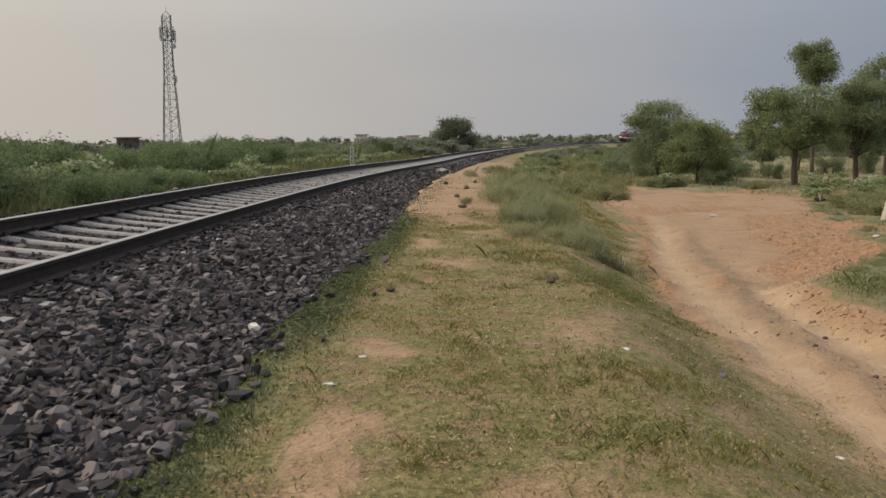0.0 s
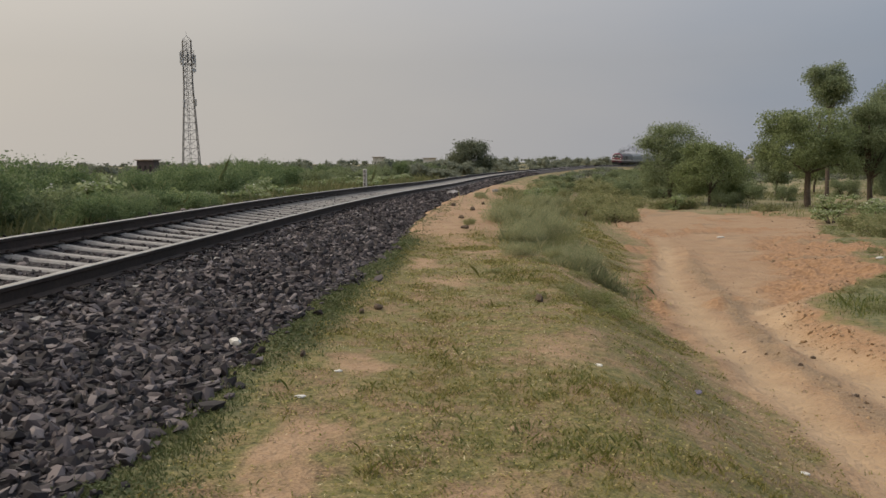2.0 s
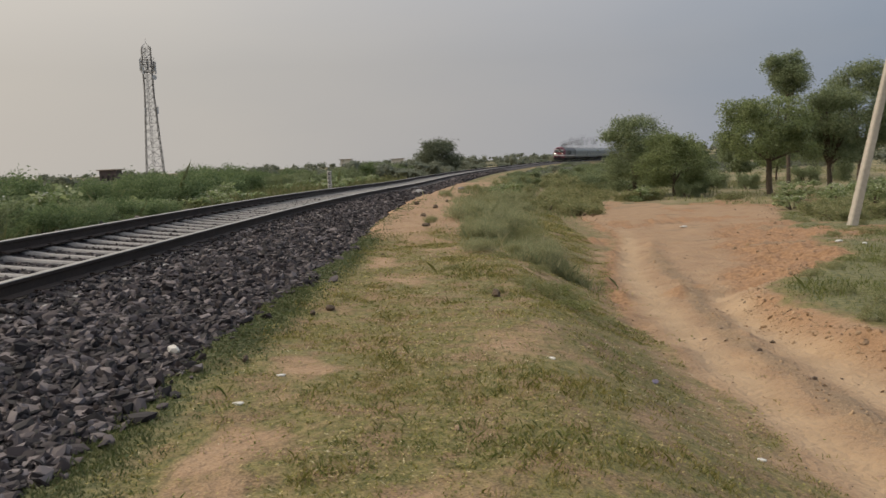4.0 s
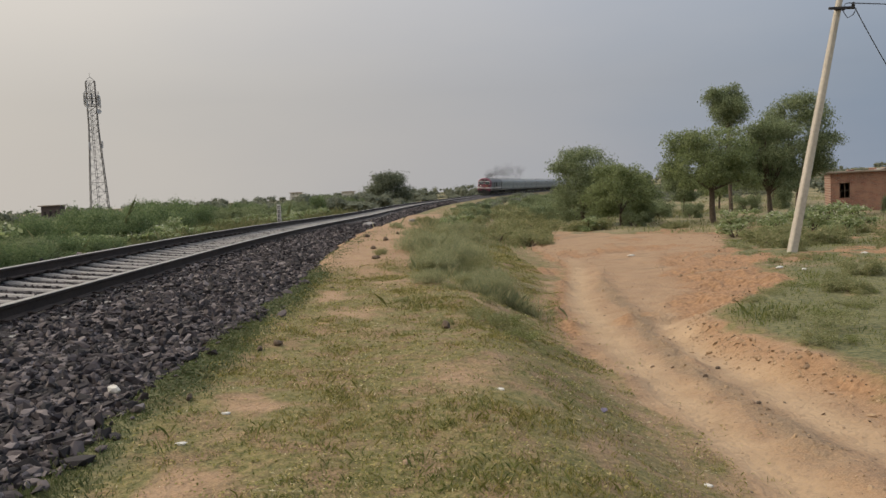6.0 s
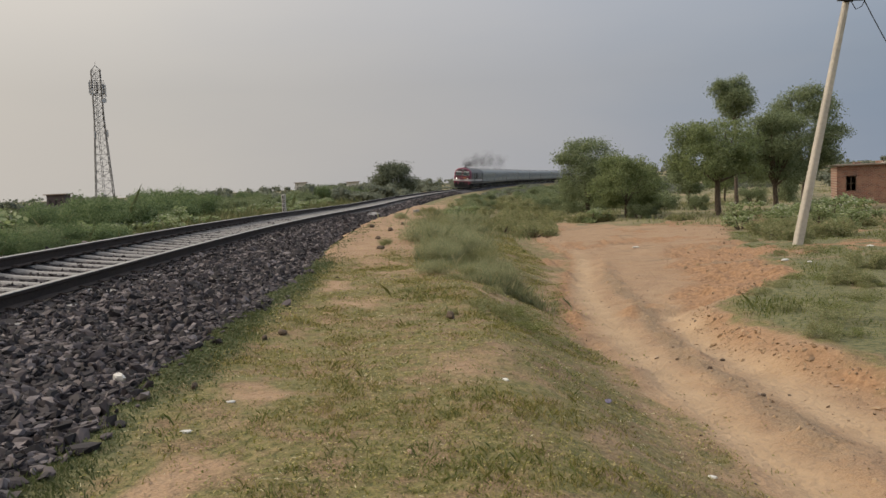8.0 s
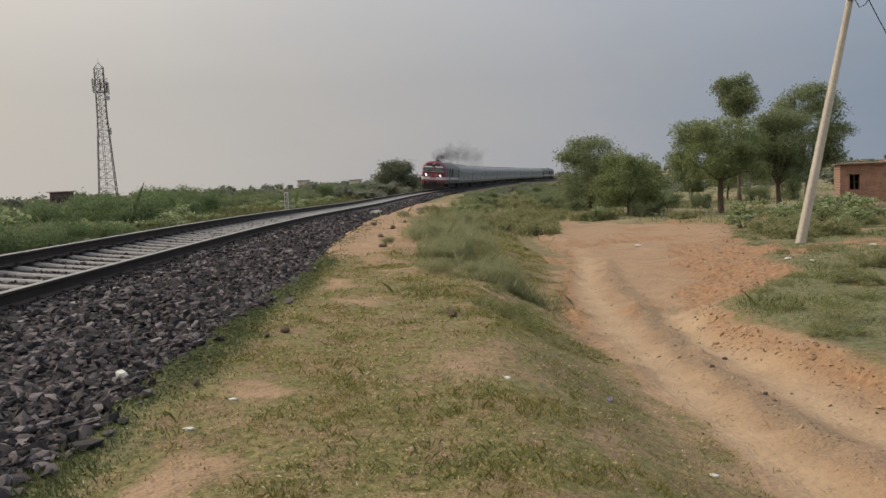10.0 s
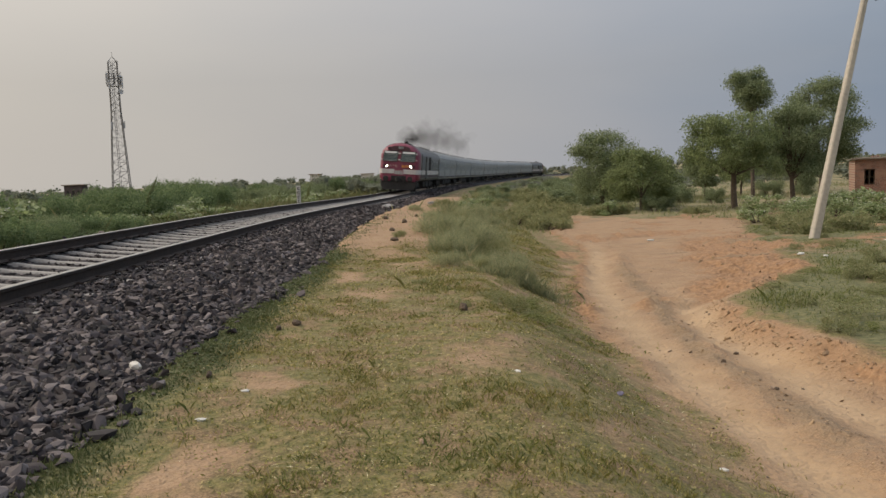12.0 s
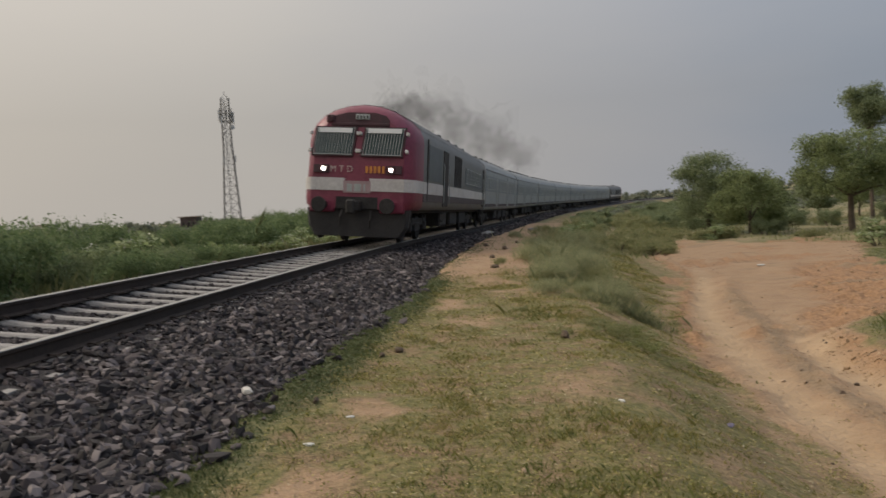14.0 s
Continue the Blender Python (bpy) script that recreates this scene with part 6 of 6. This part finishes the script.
    blades("rank_grass", rg, x, y, rg.lognormal(np.log(0.42), 0.35, len(x)) * smooth(3.6, 6.0, -u), 0.02 + 0 * x, GRASS_DRY, "tall rank grass beyond the track", 0.7)


lawn()


def tussocks():
    rg = np.random.default_rng(31)

    def tussock(k, h, r, n, mat):
        """A soft dome of fine upright blades."""
        me = leaf_mesh("grass_tussock", rg, mound(rg, 16, r, h, 0.22), 0.0085, mat, n, droop=-1.3, long=13.0, shell=0.1)
        return tagged(new("grass_tussock", me), "bushy tussock of long dull green grass", "grass tuft", "tussocks on the bank")

    KIND = [tussock(k, 0.42, 0.5, 3600, GRASS_SOFT) for k in range(2)] + [tussock(k, 0.40, 0.5, 3600, GRASS_DRY) for k in range(2)]
    done = set()
    spots = [(0.36, 18.2, 0.35)]
    for k in range(46):
        y = rg.uniform(13.2, 24)
        x = 2.1 - 0.06 * (y - 13.2) + rg.normal(0, 0.32) + 0.12 * max(0, y - 18)
        spots.append((x, y, rg.uniform(0.5, 1.05)))
    for k in range(36):
        y = rg.uniform(24, 48)
        spots.append((2.4 + 0.08 * (y - 24) + rg.normal(0, 0.8), y, rg.uniform(0.6, 1.1)))
    for k, (x, y, sc) in enumerate(spots):
        j = int(rg.integers(0, 4))
        m = Matrix.Translation((x, y, gz(x, y))) @ Matrix.Rotation(rg.uniform(0, 6.28), 4, "Z") @ Matrix.Scale(sc, 4)
        if j in done:
            copy_thing(KIND[j], m)
        else:
            done.add(j)
            KIND[j].matrix_basis = m


tussocks()


def long_grass():
    """Feathery grass filling in between the tussocks along the bank's edge."""
    rg = np.random.default_rng(37)
    n = 15000
    y = 12.8 + 37 * rg.uniform(0, 1, n) ** 1.5
    x = np.where(y < 24, 2.25 - 0.075 * (y - 13.2) + 0.12 * np.maximum(0, y - 18), 2.3 + 0.08 * (y - 24)) + rg.normal(0, 1, n) * np.where(y < 24, 0.38, 0.9)
    soft = np.clip(0.75 + 0.6 * wave(x, y, 1.8, 84), 0.25, 1.4)
    keep = rg.uniform(0, 1, n) < soft
    x, y, soft = x[keep], y[keep], soft[keep]
    blades("long_grass", rg, x, y, 0.15 * soft * rg.lognormal(0, 0.35, len(x)) * smooth(11, 14, y), 0.006 + 0.0003 * y, GRASS_SOFT, "feathery grey-green long grass on the bank", 0.9)


long_grass()


# ---- litter, slabs and clods ----
PAPER = noisy("grubby_paper", (0.5, 0.48, 0.44), (0.72, 0.70, 0.66), 20.0, 0.8, 0, 0.3)
CLOD = noisy("brown_clod", (0.07, 0.05, 0.035), (0.16, 0.115, 0.08), 20.0, 0.95, 0, 0.5)
VIOLET = noisy("faded_violet_cloth", (0.10, 0.085, 0.13), (0.18, 0.155, 0.21), 12.0, 0.9, 0, 0.3)


def crumple(name, label, category, x, y, size, mat, seed, flat=0.4, z=None):
    rg = np.random.default_rng(seed)
    bm = bmesh.new()
    bmesh.ops.create_icosphere(bm, subdivisions=2, radius=0.5)
    sx, sy = rg.uniform(0.8, 1.2), rg.uniform(0.45, 0.8)
    for q in bm.verts:
        f = 1 + 0.35 * noise.noise(q.co * 3.1 + Vector((seed, 0, 0)))
        q.co = Vector((q.co.x * sx * f, q.co.y * sy * f, q.co.z * flat * f)) * size
    me = bpy.data.meshes.new(name)
    bm.to_mesh(me)
    bm.free()
    me.materials.append(mat)
    ob = new(name, me)
    ob.matrix_basis = Matrix.Translation((x, y, (gz(x, y) if z is None else z) + size * flat * 0.3)) @ Matrix.Rotation(rg.uniform(0, 6.28), 4, "Z")
    return tagged(ob, label, category)


for k, (x, y, size) in enumerate(((-0.6, 5.83, 0.06), (8.1, 24.9, 0.2), (8.45, 13.4, 0.26), (9.2, 17.5, 0.2), (9.5, 17.0, 0.14), (1.4, 6.3, 0.07), (-0.75, 5.2, 0.07), (13.0, 20.5, 0.2), (12.2, 13.8, 0.12))):
    crumple("litter", "scrap of crumpled pale litter on the ground", "litter", x, y, size, PAPER, 200 + k, 0.3)
crumple("plastic_bag", "crumpled white plastic bag on the ballast", "litter", -1.44, 6.1, 0.11, PAPER, 220, 0.6, 0.17)
crumple("litter", "folded pale scrap lying on the grass slope", "litter", 2.7, 5.5, 0.075, PAPER, 221, 0.35)
for k in range(7):
    p = beside(39.0 + 0.35 * k, -4.75 - 0.22 * (k % 3))
    crumple("litter", "heap of pale torn sheeting beyond the rails", "litter", p.x, p.y, 0.45 + 0.1 * (k % 3), PAPER, 260 + k, 0.7)
crumple("dung_clod", "dark brown clod of dung on the grass", "clod", 1.2, 9.36, 0.14, CLOD, 222, 0.8)
crumple("cloth_scrap", "faded violet scrap of cloth in the grass", "litter", 2.35, 6.9, 0.13, VIOLET, 223, 0.12)
for k, (x, y, size) in enumerate(((-0.95, 6.25, 0.09), (-0.75, 8.3, 0.1), (-0.6, 8.5, 0.12), (0.2, 20, 0.18), (0.5, 23, 0.22), (-0.1, 26, 0.2), (0.9, 28, 0.24), (4.05, 7.6, 0.06), (4.4, 9.4, 0.07), (0.3, 17.2, 0.16))):
    crumple("earth_clod", "small brown clod of earth and stone", "clod", x, y, size, CLOD, 240 + k, 0.6)


def road_debris():
    """Crumbs of earth, twigs and gravel strewn over the sand, thickest along the rut and the verge's broken edge."""
    rg = np.random.default_rng(55)
    n = 3000
    y = 4 + 34 * rg.uniform(0, 1, n) ** 1.7
    pick = rg.uniform(0, 1, n)
    x = np.where(pick < 0.33, rut_line(y) + rg.normal(0, 0.28, n), np.where(pick < 0.78, verge(y) - np.abs(rg.normal(0, 0.35, n)), np.where(pick < 0.9, road_left(y) + rg.normal(0, 0.25, n), road_left(y) + (verge(y) - road_left(y)) * rg.uniform(0, 1, n))))
    extra_s, extra_u = rg.uniform(2, 50, 1100), rg.uniform(3.5, 7.5, 1100)
    ex, ey = by_line(extra_s, extra_u)
    x, y = np.concatenate([x, ex]), np.concatenate([y, ey])
    n = len(x)
    d = rg.lognormal(np.log(0.011), 0.6, n) * (1 + 0.03 * y)
    kinds = stone_templates(rg, 6)
    M = turns(rg, n) * np.minimum(d, 0.09)[:, None, None]
    z = ground_z(x, y) + 0.1 * d
    which = rg.integers(0, 6, n)
    V, F, at = [], [], 0
    for k, (v, f) in enumerate(kinds):
        idx = np.where(which == k)[0]
        p = np.einsum("nij,kj->nki", M[idx], v) + np.stack([x[idx], y[idx], z[idx]], 1)[:, None, :]
        V.append(p.reshape(-1, 3))
        F.append((f[None] + at + (np.arange(len(idx)) * len(v))[:, None, None]).reshape(-1, 3))
        at += len(idx) * len(v)
    tagged(new("earth_crumbs", raw_mesh("earth_crumbs", np.concatenate(V).tolist(), np.concatenate(F).tolist(), CRUMB)), "crumbs of earth and gravel strewn over the sand", "gravel", kind="stuff")


CRUMB = island("earth_crumb", [(0.09, 0.066, 0.05), (0.19, 0.135, 0.095), (0.30, 0.21, 0.14), (0.40, 0.29, 0.20)], 0.95)
road_debris()


def broken_earth():
    """Lumps of dry earth fallen from the verge's broken edge, along the middle ridge and over the orange bank."""
    rg = np.random.default_rng(58)
    n1, n2, n3, n4 = 620, 260, 420, 240
    ya = 6.5 + 7.0 * rg.uniform(0, 1, n1)
    xa = verge(ya) - 0.05 - np.abs(rg.normal(0, 0.2, n1))
    yb = rg.uniform(12.5, 24, n2)
    xb = verge(yb) - 2.2 * rg.uniform(0, 1, n2)
    yc = 5 + 14.5 * rg.uniform(0, 1, n3) ** 1.2
    xc = rut_line(yc) + rg.normal(0, 0.11, n3)
    yd = rg.uniform(8, 34, n4)
    xd = road_left(yd) + rg.normal(0.05, 0.2, n4)
    x, y = np.concatenate([xa, xb, xc, xd]), np.concatenate([ya, yb, yc, yd])
    d = np.concatenate([rg.lognormal(np.log(0.03), 0.55, n1), rg.lognormal(np.log(0.035), 0.55, n2), rg.lognormal(np.log(0.018), 0.5, n3), rg.lognormal(np.log(0.028), 0.5, n4)])
    d = np.minimum(d, 0.13)
    kinds = stone_templates(rg, 8)
    M = turns(rg, len(x)) * d[:, None, None]
    z = ground_z(x, y) - 0.05 * d
    which = rg.integers(0, 8, len(x))
    V, F, at = [], [], 0
    for k, (v, f) in enumerate(kinds):
        idx = np.where(which == k)[0]
        p = np.einsum("nij,kj->nki", M[idx], v) + np.stack([x[idx], y[idx], z[idx]], 1)[:, None, :]
        V.append(p.reshape(-1, 3))
        F.append((f[None] + at + (np.arange(len(idx)) * len(v))[:, None, None]).reshape(-1, 3))
        at += len(idx) * len(v)
    tagged(new("earth_lumps", raw_mesh("earth_lumps", np.concatenate(V).tolist(), np.concatenate(F).tolist(), LUMP)), "lumps of dry orange earth broken from the bank", "earth", kind="stuff")


LUMP = island("dry_earth_lump", [(0.22, 0.148, 0.09), (0.28, 0.19, 0.112), (0.34, 0.235, 0.14), (0.40, 0.28, 0.17)], 0.95)
broken_earth()


def build_slab():
    p = beside(41, 2.1)
    z = float(bed_height(41.0, 2.1)) + 0.07
    sl = Shape().box((0, 0, 0), (0.35, 2.6, 0.12), bevel=0.02)
    ob = new("concrete_slab", sl.mesh("concrete_slab", CONCRETE))
    ob.matrix_basis = Matrix.Translation((p.x, p.y, z)) @ Matrix.Rotation(-0.08, 4, "Z") @ Matrix.Rotation(0.22, 4, "Y")
    tagged(ob, "pale concrete slab lying on the ballast shoulder", "slab")
    p = beside(44, 4.2)
    o2 = new("stone_block", Shape().box((0, 0, 0.08), (0.5, 0.3, 0.16), bevel=0.05).mesh("stone_block", CONCRETE))
    o2.matrix_basis = Matrix.Translation((p.x, p.y, gz(p.x, p.y))) @ Matrix.Rotation(0.5, 4, "Z")
    tagged(o2, "pale stone block on the sand", "block")


build_slab()


# ---- what moves: the train along its line, and its smoke ----
def nose(t):
    """How far along the line the train's nose stands at t seconds."""
    return 22.9 + 21.75 * (14.0 - t)


def car_pose(s, backwards):
    """A car whose middle stands at s, set on the line by its two bogies."""
    a, b = on_line(s - 7.0), on_line(s + 7.0)
    fwd = (a - b).normalized() if not backwards else (b - a).normalized()
    up = (line_pose(s).to_3x3() @ Vector((0, 0, 1))).normalized()
    right = fwd.cross(up).normalized()
    up = right.cross(fwd)
    m = Matrix((right, fwd, up)).transposed().to_4x4()
    m.translation = (a + b) / 2
    return m


def motions():
    times = [k * 0.5 for k in range(29)]
    for k, car in enumerate(TRAIN):
        walk(car, [(t, car_pose(nose(t) + CAR_L / 2 + k * CAR_PITCH, k == len(TRAIN) - 1)) for t in times])
    for bogie in [o for o in TRAIN[0].children if o.name.startswith("bogie")]:
        for axle in bogie.children:
            q = axle.matrix_basis.translation.copy()
            walk(axle, [(k / 30, pose(q.x, q.y, q.z) @ Matrix.Rotation((nose(k / 30) - nose(0.0)) / 0.476, 4, "X")) for k in range(421)])
    walk(PLUME, [(t, car_pose(nose(t) + 9.0, False) @ Matrix.Translation((0, 9.0, 0))) for t in times])


motions()
